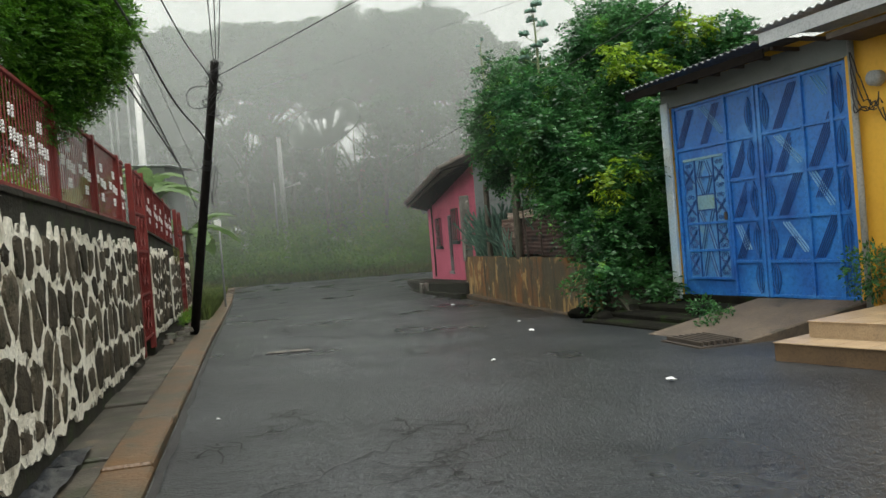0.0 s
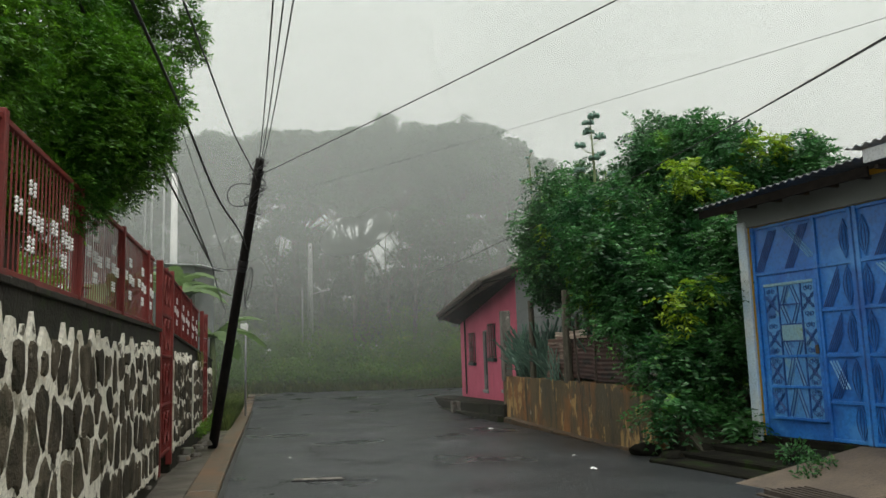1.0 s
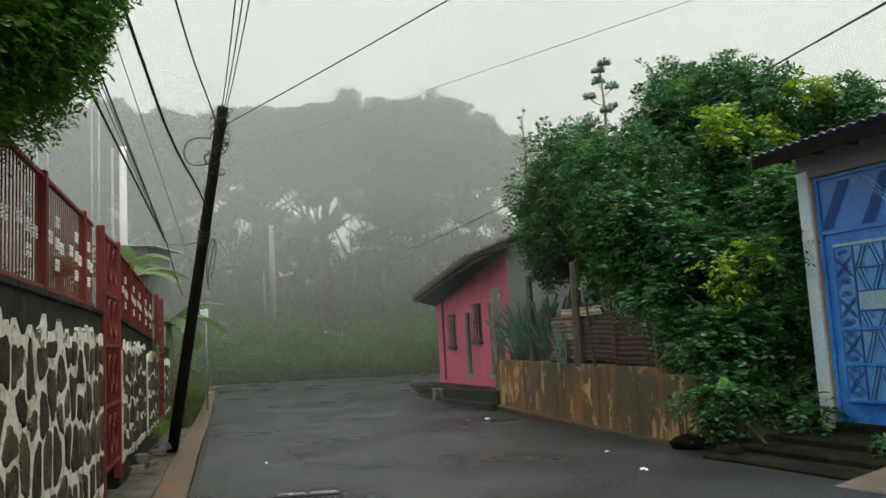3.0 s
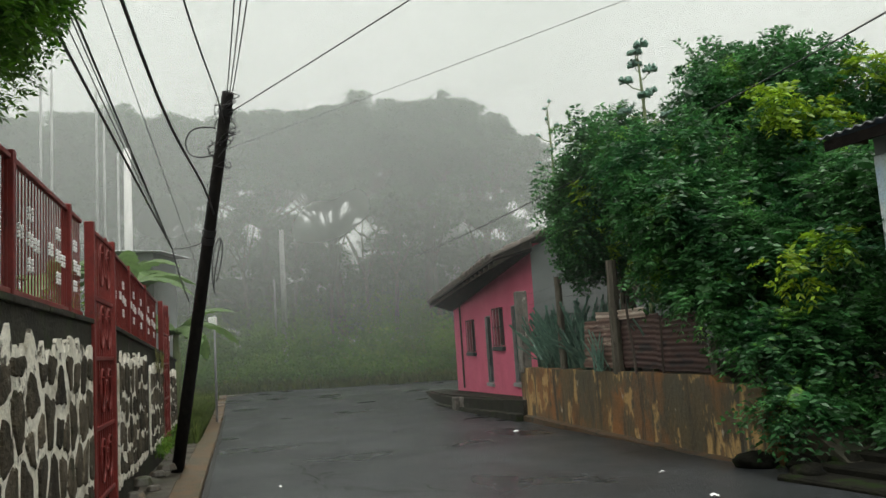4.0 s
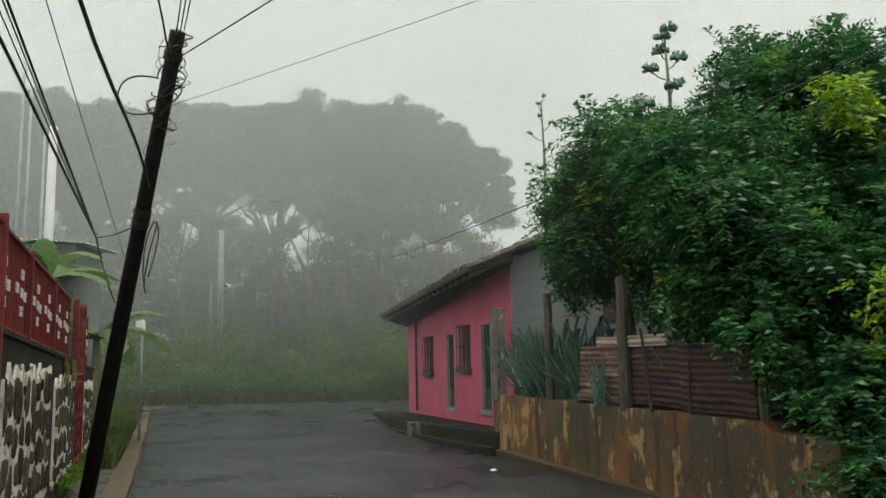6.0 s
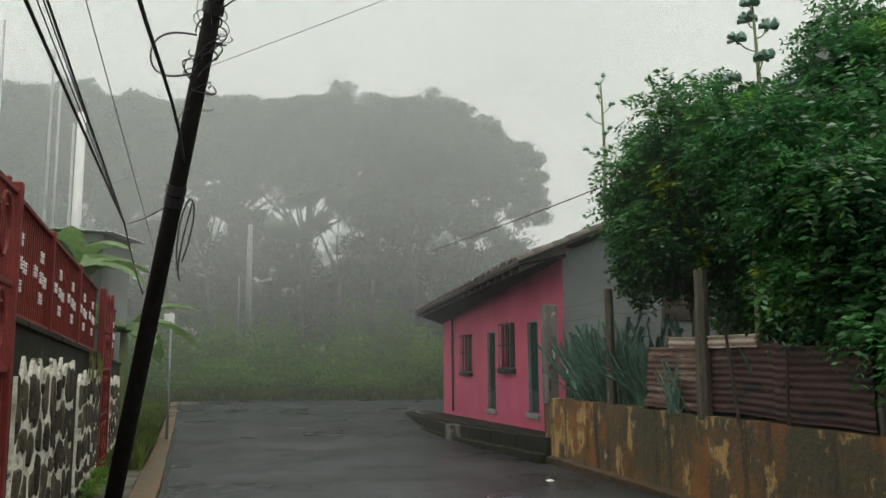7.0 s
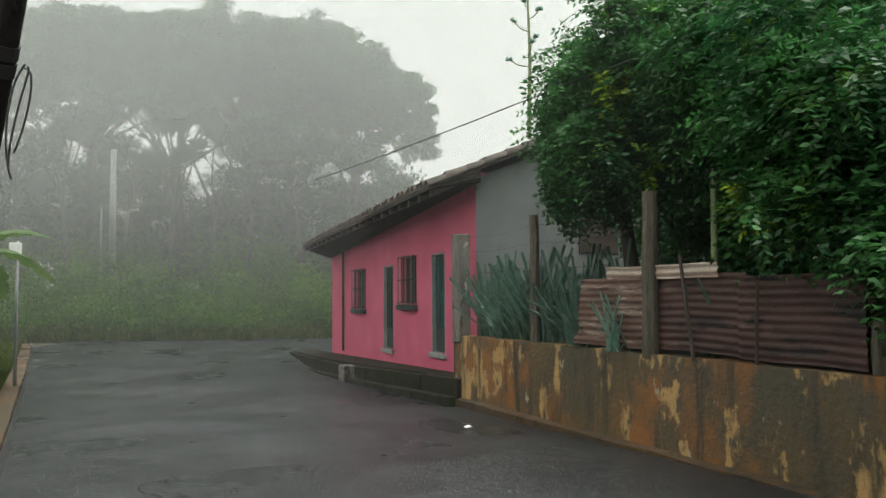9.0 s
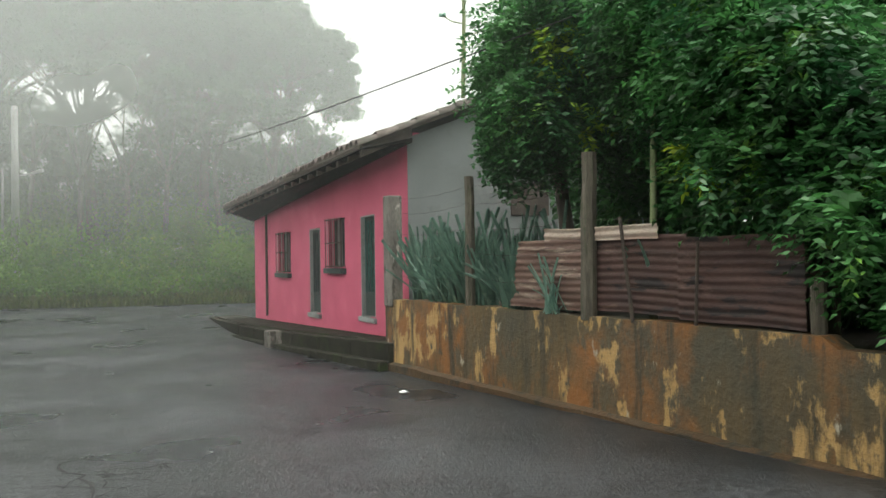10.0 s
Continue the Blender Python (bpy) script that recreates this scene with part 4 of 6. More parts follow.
single("gate_pillar", Geo().box(-0.06, 0.2, -0.05, 0.2, 0.9, 2.8), M_PILLAR, "peeling pale concrete pillar at the corner of the pink house", "pillar", m=WR, bevel=0.02)
fence_post(2.56, 0.08, 0.95, 2.9, 0.075, M_WOODPOST, "dark square-cut fence post with barbed wire")
fence_post(5.16, 0.06, 0.98, 2.93, 0.1, M_WOODPOST, "thick weathered wooden fence post with barbed wire", 0.05)
fence_post(8.05, 0.14, 0.85, 1.5, 0.07, M_WOODPOST, "short weathered fence post at the end of the rusty sheets")
fence_post(5.95, 0.0, 1.0, 2.15, 0.022, M_TIMBER, "thin crooked stick against the rusty sheets", -0.18)
fence_post(6.8, 0.03, 1.0, 1.86, 0.018, M_TIMBER, "thin dark stick leaning on the rusty sheets", 0.03)
fence_post(4.6, 0.5, 0.95, 2.4, 0.05, M_WOODPOST, "old stake behind the wooden post", 0.04)


def rusty_sheet(x0, x1, z0, z1, skew, y, mat, label, seed):
    """Corrugated roofing sheet set on edge, ribs level, its rim bent and eaten by rust."""
    g = Geo()
    nx, nz = 16, 48
    for th in (0, 0.004):
        for i in range(nx + 1):
            for j in range(nz + 1):
                u, v = i / nx, j / nz
                x = x0 + (x1 - x0) * u + skew * (1 - v) * (1 - u)
                z = z0 + (z1 - z0) * v + 0.03 * noise.noise(Vector((x * 1.3, seed, 0)))
                g.v.append((x, y + th + 0.01 * math.sin(v * (z1 - z0) / 0.085 * 2 * math.pi) + 0.03 * noise.noise(Vector((x * 0.9, z * 1.2, seed))), z))
    m = (nx + 1) * (nz + 1)
    for i in range(nx):
        for j in range(nz):
            a = i * (nz + 1) + j
            q = (a, a + nz + 1, a + nz + 2, a + 1)
            g.f += [q, tuple(k + m for k in q)]
    return single("corrugated_sheet", g, mat, label, "metal sheet", m=WR, smooth=True, group="rusty sheets on the garden wall")


rusty_sheet(3.75, 5.2, 1.07, 1.93, -0.25, 0.1, M_RUSTMID, "streaked half-rusted brown corrugated sheet with a slanted end", 1)
rusty_sheet(5.05, 6.6, 1.09, 1.95, 0, 0.13, M_RUST, "rusty dark corrugated sheet wedged behind a post", 2)
rusty_sheet(6.5, 7.95, 1.06, 1.9, 0, 0.11, M_RUST, "dark rusted corrugated sheet with torn holes", 3)
rusty_sheet(4.3, 6.25, 1.9, 2.06, 0, 0.085, M_RUSTPALE, "pale bent upper edge of a corrugated sheet", 4)


def agave_leaf(length, bend, w):
    g = Geo()
    n = 6
    for i in range(n + 1):
        t = i / n
        x = bend * t * t * length
        z = length * (t - 0.25 * bend * t * t)
        ww = w * (0.75 + 0.9 * t - 1.62 * t * t) if t < 1 else 0.002
        g.v += [(x - 0.02 * t, -ww, z), (x + 0.012, 0, z - 0.004), (x - 0.02 * t, ww, z)]
    for i in range(n):
        a = i * 3
        g.f += [(a, a + 1, a + 4, a + 3), (a + 1, a + 2, a + 5, a + 4)]
    return g


LEAF_FORMS = ((0.9, 0.06, 0.034), (0.8, 0.14, 0.036), (1.0, 0.04, 0.032), (0.65, 0.5, 0.04), (0.85, 0.1, 0.034))
AG = [agave_leaf(ln, bd, w).mesh("leaf", M_AGAVE, smooth=True) for ln, bd, w in LEAF_FORMS]
AGP = [agave_leaf(ln, bd, w).mesh("leaf", M_AGAVEPALE, smooth=True) for ln, bd, w in LEAF_FORMS]


def agave(sx, y, z, n, scale, seed, label="blue-green sword-leaved plant on the garden wall", forms=None):
    a = thing("sword_plant", WR @ Matrix.Translation((sx, y, z)), label, "plant", "sword-leaved plants")
    r = random.Random(seed)
    for i in range(n):
        ob = part("leaf", (forms or AG)[r.randrange(5)], None, a)
        k = scale * r.uniform(0.7, 1.15)
        ob.matrix_local = Matrix.Translation((r.gauss(0, 0.08), r.gauss(0, 0.06), 0)) @ Matrix.Rotation(r.uniform(0, 6.28), 4, "Z") @ Matrix.Rotation(abs(r.gauss(0.1, 0.32)), 4, "Y") @ Matrix.Diagonal((k, k, k, 1))


for k, z in enumerate((1.45, 1.8, 2.15, 2.5, 2.75)):
    g = Geo()
    ends = [(0.1, 0.1), (2.62, 0.0), (5.28, -0.14), (8.05, -0.03)]
    for (xa, ya), (xb, yb_) in zip(ends, ends[1:]):
        if z > 2.3 and xb > 6:
            continue
        g.tube([(xa + (xb - xa) * t, ya + (yb_ - ya) * t, z - 0.06 * 4 * t * (1 - t) + 0.01 * math.sin(t * 30 + k)) for t in np.linspace(0, 1, 12)], 0.0022, 4)
    single("barbed_wire", g, M_TIMBER, "thin sagging wire strung between the fence posts", "wire", m=WR, group="wires on the garden wall")
ra = random.Random(8)
for i, sx in enumerate((0.5, 0.75, 1.0, 1.25, 1.5, 1.8, 2.1, 2.4, 2.8, 3.1, 3.4)):
    agave(sx + ra.uniform(-0.08, 0.08), 0.2 + ra.random() * 0.25, 0.98, 26, 1.3 + 0.2 * math.sin(i * 1.3), 20 + i)
for i, sx in enumerate((0.5, 1.1, 1.7, 2.3, 3.0, 3.6, 4.1)):
    agave(sx, 0.75 + ra.random() * 0.3, 0.95, 16, 1.55, 50 + i)
agave(4.62, -0.04, 1.03, 17, 0.8, 90, "pale blue-green agave sprouting on top of the garden wall", AGP)
agave(5.6, 0.5, 1.3, 6, 1.0, 91)
agave(6.1, 0.45, 1.2, 6, 1.0, 92)

# ---- house with the blue gate ----
GT = along(3.93, 11.93, 0.468, -0.884)
shed = thing("house", GT, "yellow house with a corrugated metal roof and tall gateway", "house")
part("front_wall", holed_wall(-0.12, 9.0, -0.2, 3.8, 0.0, 0.2, ((0.04, 3.5, 0.31, 3.42),)), M_YELLOW, shed, "bright yellow painted wall")
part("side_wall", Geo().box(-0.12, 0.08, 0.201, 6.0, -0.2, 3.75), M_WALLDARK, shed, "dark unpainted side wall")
part("dado", Geo().box(3.72, 9.0, -0.012, 0.0, -0.2, 1.0), M_YDARK, shed, "darker ochre band low on the wall")
part("lintel", Geo().box(-0.12, 3.62, -0.03, 0.0, 3.4, 3.72), M_GREYWALL, shed, "grey rendered beam over the gate", bevel=0.01)
part("gate_post", Geo().box(-0.12, 0.06, -0.06, -0.001, 0.25, 3.5), M_POSTBLUE, shed, "pale blue painted post, worn at the foot", bevel=0.012)
part("yellow_jamb", Geo().box(3.5, 3.56, -0.035, -0.001, 0.3, 3.42), M_YELLOW, shed, bevel=0.008)
part("drain_pipe", Geo().tube([(3.64, -0.07, 0.1), (3.63, -0.07, 3.6)], 0.04, 10), M_REVEAL, shed, "pale rain pipe with rusty clips", smooth=True)
part("eaves_box", Geo().box(3.75, 9.0, -0.6, -0.001, 3.55, 3.62), M_TIMBER, shed)


def zinc(x0, x1, y0, y1, z_of, pitch_x):
    g = Geo()
    nx = int((x1 - x0) / 0.02)
    for th in (0, -0.012):
        for i in range(nx + 1):
            x = x0 + (x1 - x0) * i / nx
            for y in (y0, y1):
                g.v.append((x, y, z_of(x, y) + 0.016 * math.sin(x / pitch_x * 2 * math.pi) + th))
    m = 2 * (nx + 1)
    for i in range(nx):
        a = 2 * i
        g.f += [(a, a + 2, a + 3, a + 1), (a + m, a + 2 + m, a + 3 + m, a + 1 + m), (a, a + 2, a + 2 + m, a + m)]
    return g


part("roof", zinc(-0.35, 2.75, -0.64, 6.0, lambda x, y: 3.74 + 0.025 * (x + 0.35) + 0.05 * (y + 0.64), 0.13), M_ROOFMETAL, shed, "grey corrugated roof sheet")
part("upper_roof", zinc(2.6, 9.0, -0.75, 6.0, lambda x, y: 3.93 + 0.02 * (x - 2.6) + 0.05 * (y + 0.75), 0.13), M_ROOFPALE, shed, "pale newer corrugated roof sheet")
# black strip painted as the shade under the zinc edge
part("fascia", Geo().box(-0.3, 2.75, -0.6, -0.57, 3.58, 3.7), M_EAVESHADE, shed)
part("upper_fascia", Geo().box(2.78, 9.0, -0.68, -0.65, 3.72, 3.88), M_ROOFPALE, shed)
for i in range(8):
    x = -0.2 + i * 0.5
    part("rafter", Geo().box(x - 0.025, x + 0.025, -0.5, -0.031, 3.665, 3.715), M_TIMBER, shed)
part("meter", Geo().tube([(3.95, -0.14, 3.05), (3.95, -0.02, 3.05)], [0.09, 0.1], 12), M_REVEAL, shed, "round grey meter on the yellow wall", smooth=True)
for k in range(5):
    w = random.Random(k)
    part("wire", Geo().tube([(3.64 + t * (0.35 + 0.05 * k) * math.sin(t * 2), -0.1 - 0.05 * math.sin(t * 3), 3.4 - 0.12 * k - t * (0.5 + 0.2 * w.random()) + 0.15 * math.sin(t * 6 + k)) for t in np.linspace(0, 1, 14)], 0.008, 5), M_CABLE, shed)

gate = thing("gate", GT, "tall closed blue steel double gate with a small door", "gate")
for nm, a, b in (("left_leaf", 0.07, 1.9), ("right_leaf", 1.93, 3.47)):
    leaf_ = part(nm, Geo().box(a, b, 0.05, 0.07, 0.33, 3.4), M_BLUE, gate, bevel=0.003)
    for x in (a + 0.03, b - 0.03):
        part("stile", Geo().box(x - 0.03, x + 0.03, 0.015, 0.049, 0.33, 3.4), M_BLUE, leaf_, bevel=0.005)
    ups = (1.27,) if a < 1 else (2.72, 3.2)
    for x in ups:
        part("upright", Geo().box(x - 0.028, x + 0.028, 0.012, 0.049, 0.34, 3.39), M_BLUE, leaf_, bevel=0.005)
    for z in (0.36, 0.85, 1.47, 2.08, 2.68, 3.37):
        x0 = 1.3 if a < 1 and z < 2.5 else a + 0.06
        part("rail", Geo().box(x0, b - 0.06, 0.02, 0.049, z - 0.022, z + 0.022), M_BLUE, leaf_, bevel=0.004)
    # slanting bars in the panels, in bundles of five
    cells = [((0.12, 0.66), (2.72, 3.3)), ((0.7, 1.22), (2.72, 3.3)), ((1.32, 1.6), (0.9, 1.42)), ((1.32, 1.6), (1.52, 2.04)), ((1.32, 1.62), (2.12, 2.64))] if a < 1 else \
            [((2.2, 2.68), (2.72, 3.3)), ((2.78, 3.16), (2.12, 2.9)), ((2.18, 2.5), (2.1, 2.62)), ((2.2, 2.68), (1.5, 2.1)), ((2.2, 2.5), (0.9, 1.2)), ((2.78, 3.16), (0.9, 1.5)), ((2.85, 3.16), (1.7, 2.05))]
    for (xa, xb), (za, zb) in cells:
        for k in range(5):
            off = k * 0.035
            g = Geo()
            p, q = Vector((xa + off, 0.036, za)), Vector((min(xa + off + (zb - za) * 0.55, xb), 0.036, zb))
            if q.x - p.x < (zb - za) * 0.54:
                q.z = za + (q.x - p.x) / 0.55
            if q.z - p.z > 0.08:
                g.tube([p, q], 0.007, 4)
                part("slanting_bar", g, M_BLUEDARK, leaf_)
    # pale opposing stripes
    for (xa, za), (xb, zb) in (((2.2, 2.62), (2.68, 2.12)), ((2.76, 2.05), (3.16, 1.5)), ((2.25, 1.4), (2.68, 0.9)), ((2.9, 3.3), (3.16, 2.95))) if a > 1 else (((0.72, 3.3), (1.22, 2.75)), ((1.34, 1.4), (1.6, 0.95))):
        for k in range(3):
            part("pale_strip", Geo().tube([(xa + k * 0.05, 0.044, za), (xb + k * 0.05 - 0.08, 0.044, zb + 0.08)], 0.012, 4), M_BLUEPALE, leaf_)
    # lozenges of twisted rods beside the seam
    for xc in ((1.76,) if a < 1 else (2.06, 3.33)):
        for zc in (0.62, 1.16, 1.77, 2.38, 3.0):
            for k in (-3, -2, -1, 0, 1, 2, 3):
                h, wd = 0.26, 0.028 * k
                part("rod", Geo().tube([(xc, 0.034, zc - h), (xc + wd * 0.8, 0.034, zc - h * 0.4), (xc + wd, 0.034, zc), (xc + wd * 0.8, 0.034, zc + h * 0.4), (xc, 0.034, zc + h)], 0.007, 4), M_BLUEDARK if k % 2 else M_BLUE, leaf_)
wicket = part("wicket_door", Geo().box(0.24, 1.24, 0.022, 0.045, 0.62, 2.48), M_WICKET, gate, "weathered blue door within the gate, with a scrolled grille")
for x in (0.25, 1.23):
    part("stile", Geo().box(x - 0.03, x + 0.03, 0.0, 0.05, 0.58, 2.52), M_BLUE, wicket, bevel=0.004)
for x in (0.54, 0.96):
    part("upright", Geo().box(x - 0.009, x + 0.009, 0.004, 0.021, 0.62, 2.48), M_BLUEDARK, wicket)
for z in (0.6, 1.04, 1.47, 2.5):
    part("rail", Geo().box(0.28, 1.2, 0.0, 0.05, z - 0.02, z + 0.02), M_BLUE if z < 2 else M_PLATE, wicket, bevel=0.004)
for z in (1.68, 1.92, 2.2):
    part("cross_bar", Geo().box(0.55, 0.95, 0.004, 0.021, z - 0.009, z + 0.009), M_BLUEDARK, wicket)
part("plate", Geo().box(0.56, 0.94, 0.006, 0.02, 1.69, 1.91), M_PLATE, wicket, "worn greenish plate", bevel=0.004)


def rod(pts, r, mat):
    part("rod", Geo().tube(pts, r, 4), mat, wicket)


# side panels: lattices of thin rods, with scrolls above and below
for cx in (0.4, 1.09):
    for z0, z1 in ((0.64, 1.02), (1.06, 1.45), (1.5, 1.95), (2.0, 2.46)):
        zc, hh = (z0 + z1) / 2, (z1 - z0) / 2
        for k in range(-3, 4):
            for sg in (-1, 1):
                c = k * 0.033
                ln = 0.1 - abs(c) * 0.5
                rod([(cx + c - ln * 0.6, 0.012, zc + sg * (c * 0.9 - ln)), (cx + c + ln * 0.6, 0.012, zc + sg * (c * 0.9 + ln))], 0.004, M_BLUEDARK)
        for sg in (-1, 1):
            for sx in (-1, 1):
                part("scroll", Geo().tube([(cx + sx * (0.045 + 0.04 * (1 - t * 0.6) * math.cos(t * 8 + 2)), 0.012, zc + sg * (hh - 0.05 + 0.04 * (1 - t * 0.6) * math.sin(t * 8 + 2))) for t in np.linspace(0, 1, 12)], 0.0055, 4), M_BLUEDARK, wicket)
# middle panels: bundles of slanting rods meeting in chevrons
for z0, z1, way in ((0.63, 1.02, 1), (1.06, 1.45, 1), (1.49, 1.67, -1), (1.93, 2.19, -1), (2.21, 2.46, 1)):
    for k in range(4):
        off = 0.028 * k
        run = min(0.19, (z1 - z0) * 0.6)
        for sg in (1, -1):
            if sg < 0 and k > 2:
                continue
            xa = 0.57 + off if sg > 0 else 0.93 - off
            rod([(xa, 0.013, z0 if way > 0 else z1), (xa + sg * run * 0.7, 0.013, z1 if way > 0 else z0)], 0.0065, M_BLUEDARK if k % 2 == 0 else M_BLUEPALE)
part("lock", Geo().box(1.16, 1.22, -0.02, 0.0, 1.5, 1.62), M_TIMBER, wicket, bevel=0.005)

# added strip for the dark line along the gate's foot
part("sill", Geo().box(0.0, 3.5, -0.025, 0.12, 0.17, 0.326), M_MOSSBLACK, gate, "near-black sill added along the dark line under the gate", bevel=0.008)

# steps, ramp and tiled stair in front of the gate
st = thing("steps", GT, "mossy dark stone steps up to the blue gate", "steps")
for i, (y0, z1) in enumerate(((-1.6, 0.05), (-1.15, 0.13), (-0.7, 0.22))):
    part("step", Geo().box(-0.35 - 0.12 * (2 - i), 1.85, y0, -0.001 if i == 2 else y0 + 0.5, -0.3, z1), M_MOSSBLACK, st, bevel=0.025)
ramp = Geo()
ramp.add([(1.75, -0.02, 0.33), (3.6, -0.02, 0.36), (3.3, -1.75, 0.04), (1.55, -1.9, 0.0), (1.75, -0.02, -0.3), (3.6, -0.02, -0.3), (3.3, -1.75, -0.3), (1.55, -1.9, -0.3)],
         [(0, 1, 2, 3), (4, 5, 6, 7), (0, 1, 5, 4), (1, 2, 6, 5), (2, 3, 7, 6), (3, 0, 4, 7)])
single("ramp", ramp, M_RAMP, "sloping concrete ramp up to the blue gate", "ramp", m=GT, bevel=0.02)
grate = thing("drain_grate", GT @ Matrix.Translation((2.75, -1.95, 0.02)) @ Matrix.Rotation(radians(-8), 4, "Z"), "rusty iron drain grate beside the ramp", "grate")
for k in range(7):
    part("bar", Geo().box(-0.35, 0.45, -0.28 + k * 0.085, -0.25 + k * 0.085, 0.0, 0.05), M_TIMBER, grate)
part("frame", holed_wall(-0.4, 0.5, -0.34, 0.36, 0.0, 0.04, ((-0.35, 0.45, -0.29, 0.31),)), M_TIMBER, grate).rotation_euler = (radians(-90), 0, 0)
TS = along(3.87, 6.92, 0.63, -0.77)
stair = thing("stair", TS, "beige tiled entrance steps of the yellow house", "steps")
lower = part("lower_step", Geo().box(0.0, 4.0, 0.0, 2.6, -0.2, 0.185), M_STEPSIDE, stair, "brown painted step side")
upper = part("upper_step", Geo().box(0.15, 4.0, 0.42, 2.6, 0.186, 0.36), M_STEPSIDE, stair)
STEP_TILE = Geo().box(0.004, 0.326, 0.0, 0.326, 0, 0.014).mesh("tile", M_STEP, bevel=0.003)
RISER = Geo().box(0.004, 0.326, 0.0, 0.01, 0, 0.16).mesh("riser_tile", M_STEP, bevel=0.002)
for i in range(12):
    for j in range(2):
        part("tile", STEP_TILE, None, lower).location = (-0.01 + i * 0.33, -0.02 + j * 0.33, 0.186)
    part("riser_tile", RISER, None, upper).location = (0.14 + i * 0.32, 0.405, 0.2)
    for j in range(6):
        part("tile", STEP_TILE, None, upper).location = (0.13 + i * 0.33, 0.395 + j * 0.33, 0.361)

# ---- leaning pole, cables and far poles ----
PB, PT = Vector((-5.952, 15.243, -0.1)), Vector((-3.911, 12.391, 5.1))
pp = lambda k: PB.lerp(PT, k)
pole = thing("utility_pole", Matrix.Translation(PB), "dark wooden utility pole leaning over the street, hung with cables", "pole")
part("shaft", Geo().tube([pp(t) - PB for t in (0, 0.25, 0.5, 0.75, 1)], [0.098, 0.093, 0.087, 0.08, 0.075], 14), M_POLEWOOD, pole, smooth=True)
rw = random.Random(3)
for k in range(24):
    c = pp(rw.uniform(0.8, 0.99)) - PB + Vector((rw.uniform(-0.05, 0.08), 0, 0))
    r = rw.uniform(0.07, 0.15)
    a0, tl = rw.uniform(0, 6), rw.uniform(-0.6, 0.6)
    part("cable_coil", Geo().tube([c + Vector((r * math.cos(a0 + t * 5.5), r * 0.8 * math.sin(a0 + t * 5.5), r * tl * 2.2 * math.sin(t * 4 + k) + 0.25 * t - 0.12)) for t in np.linspace(0, 1, 18)], rw.choice((0.004, 0.006, 0.008)), 5), M_CABLE, pole)
c = pp(0.9) - PB
part("wire_loop", Geo().tube([c + Vector((-0.1 - 0.42 * math.sin(t * math.pi) , 0.05, 0.16 - 0.36 * t + 0.1 * math.sin(t * 2 * math.pi))) for t in np.linspace(0, 1, 20)], 0.01, 5), M_CABLE, pole)
for k, z in ((0.68, 0.0), (0.66, 0.02), (0.96, 0)):
    c = pp(k) - PB
    part("clamp", Geo().tube([c - (PT - PB).normalized() * 0.05, c + (PT - PB).normalized() * 0.05], 0.095, 12), M_CABLE, pole)
for k in range(3):
    c = pp(0.66) - PB
    part("cable_tail", Geo().tube([c + Vector((0.14 + 0.06 * math.sin(t * 4 + k), -0.05 * k, -0.5 * t * (1 + 0.2 * k) + 0.1 * math.sin(t * 5))) for t in np.linspace(0, 1, 12)], 0.008, 5), M_CABLE, pole)


def cable(a, b, r, sag, label, waves=0.0, n=40):
    a, b = Vector(a), Vector(b)
    pts = []
    for i in range(n + 1):
        t = i / n
        p = a.lerp(b, t)
        p.z -= sag * 4 * t * (1 - t)
        p.z += waves * math.sin(t * 37) * (1 - t)
        p.x += waves * math.sin(t * 23 + 1) * (1 - t)
        pts.append(p)
    return single("cable", Geo().tube(pts, r * 0.78, 6), M_CABLE, label, "cable", group="overhead cables", smooth=True)


def ray_to(p, d, k):
    return Vector(p) + Vector(d) * k


J = Vector((-7.66, 19.16, 4.12))
cable(pp(0.72), ray_to(pp(0.72), (0.295, -1.0, 0.045), 30), 0.018, 0.05, "thick black cable from the leaning pole along the street", 0.04)
cable(pp(0.93), ray_to(pp(0.93), (0.282, -0.956, -0.02), 30), 0.012, 0.35, "black cable from the head of the leaning pole", 0.02)
for k in range(3):
    cable(pp(1.0) + Vector((0.04 * k - 0.02, 0, 0.03 * k - 0.05)), ray_to(pp(1.0), (0.344 + 0.006 * k, -0.916, -0.03 + 0.004 * k), 26), 0.008, 0.9, "thin cable of a bundle over the street")
cable(pp(0.95), ray_to(pp(0.95), (0.698, -0.716, 0.03), 24), 0.01, 0.2, "black cable crossing the street from the leaning pole")
cable(pp(0.87), ray_to(pp(0.87), (0.807, -0.59, 0.03), 26), 0.0035, 0.2, "faint thin wire crossing the street")
for rise, r in ((0.06, 0.022), (0.086, 0.009), (0.104, 0.01), (0.116, 0.018)):
    cable(J, ray_to(J, (0.333, -1.0, rise), 32), r, 0.05, "dark cable of the bundle beside the fence")
cable(pp(0.66), J, 0.011, 0.05, "tie wire from the leaning pole to the cable joint")
cable(J, (-9.3, 24.0, 3.3), 0.02, 0.1, "dark cable dropping beyond the joint")
cable((-9.3, 25, 3.9), ray_to((-9.3, 25, 3.9), (0.3207, -1.0, 0.1254), 32), 0.008, 0.02, "thin wire running above the fence")
cable((-4.0, 33, 5.15), (0.05, 18, 4.3), 0.012, 0.05, "wire from the mist to the garden tree")
cable((0.05, 18, 4.3), (3.72, 12.1, 5.0), 0.012, 0.05, "wire through the crown of the garden tree")
cable((3.72, 12.1, 5.0), (5.9, 4.3, 5.05), 0.016, 0.03, "black service cable above the garden tree")
cable((3.72, 12.1, 5.0), (5.4, 4.3, 4.75), 0.009, 0.03, "thin service wire above the garden tree")



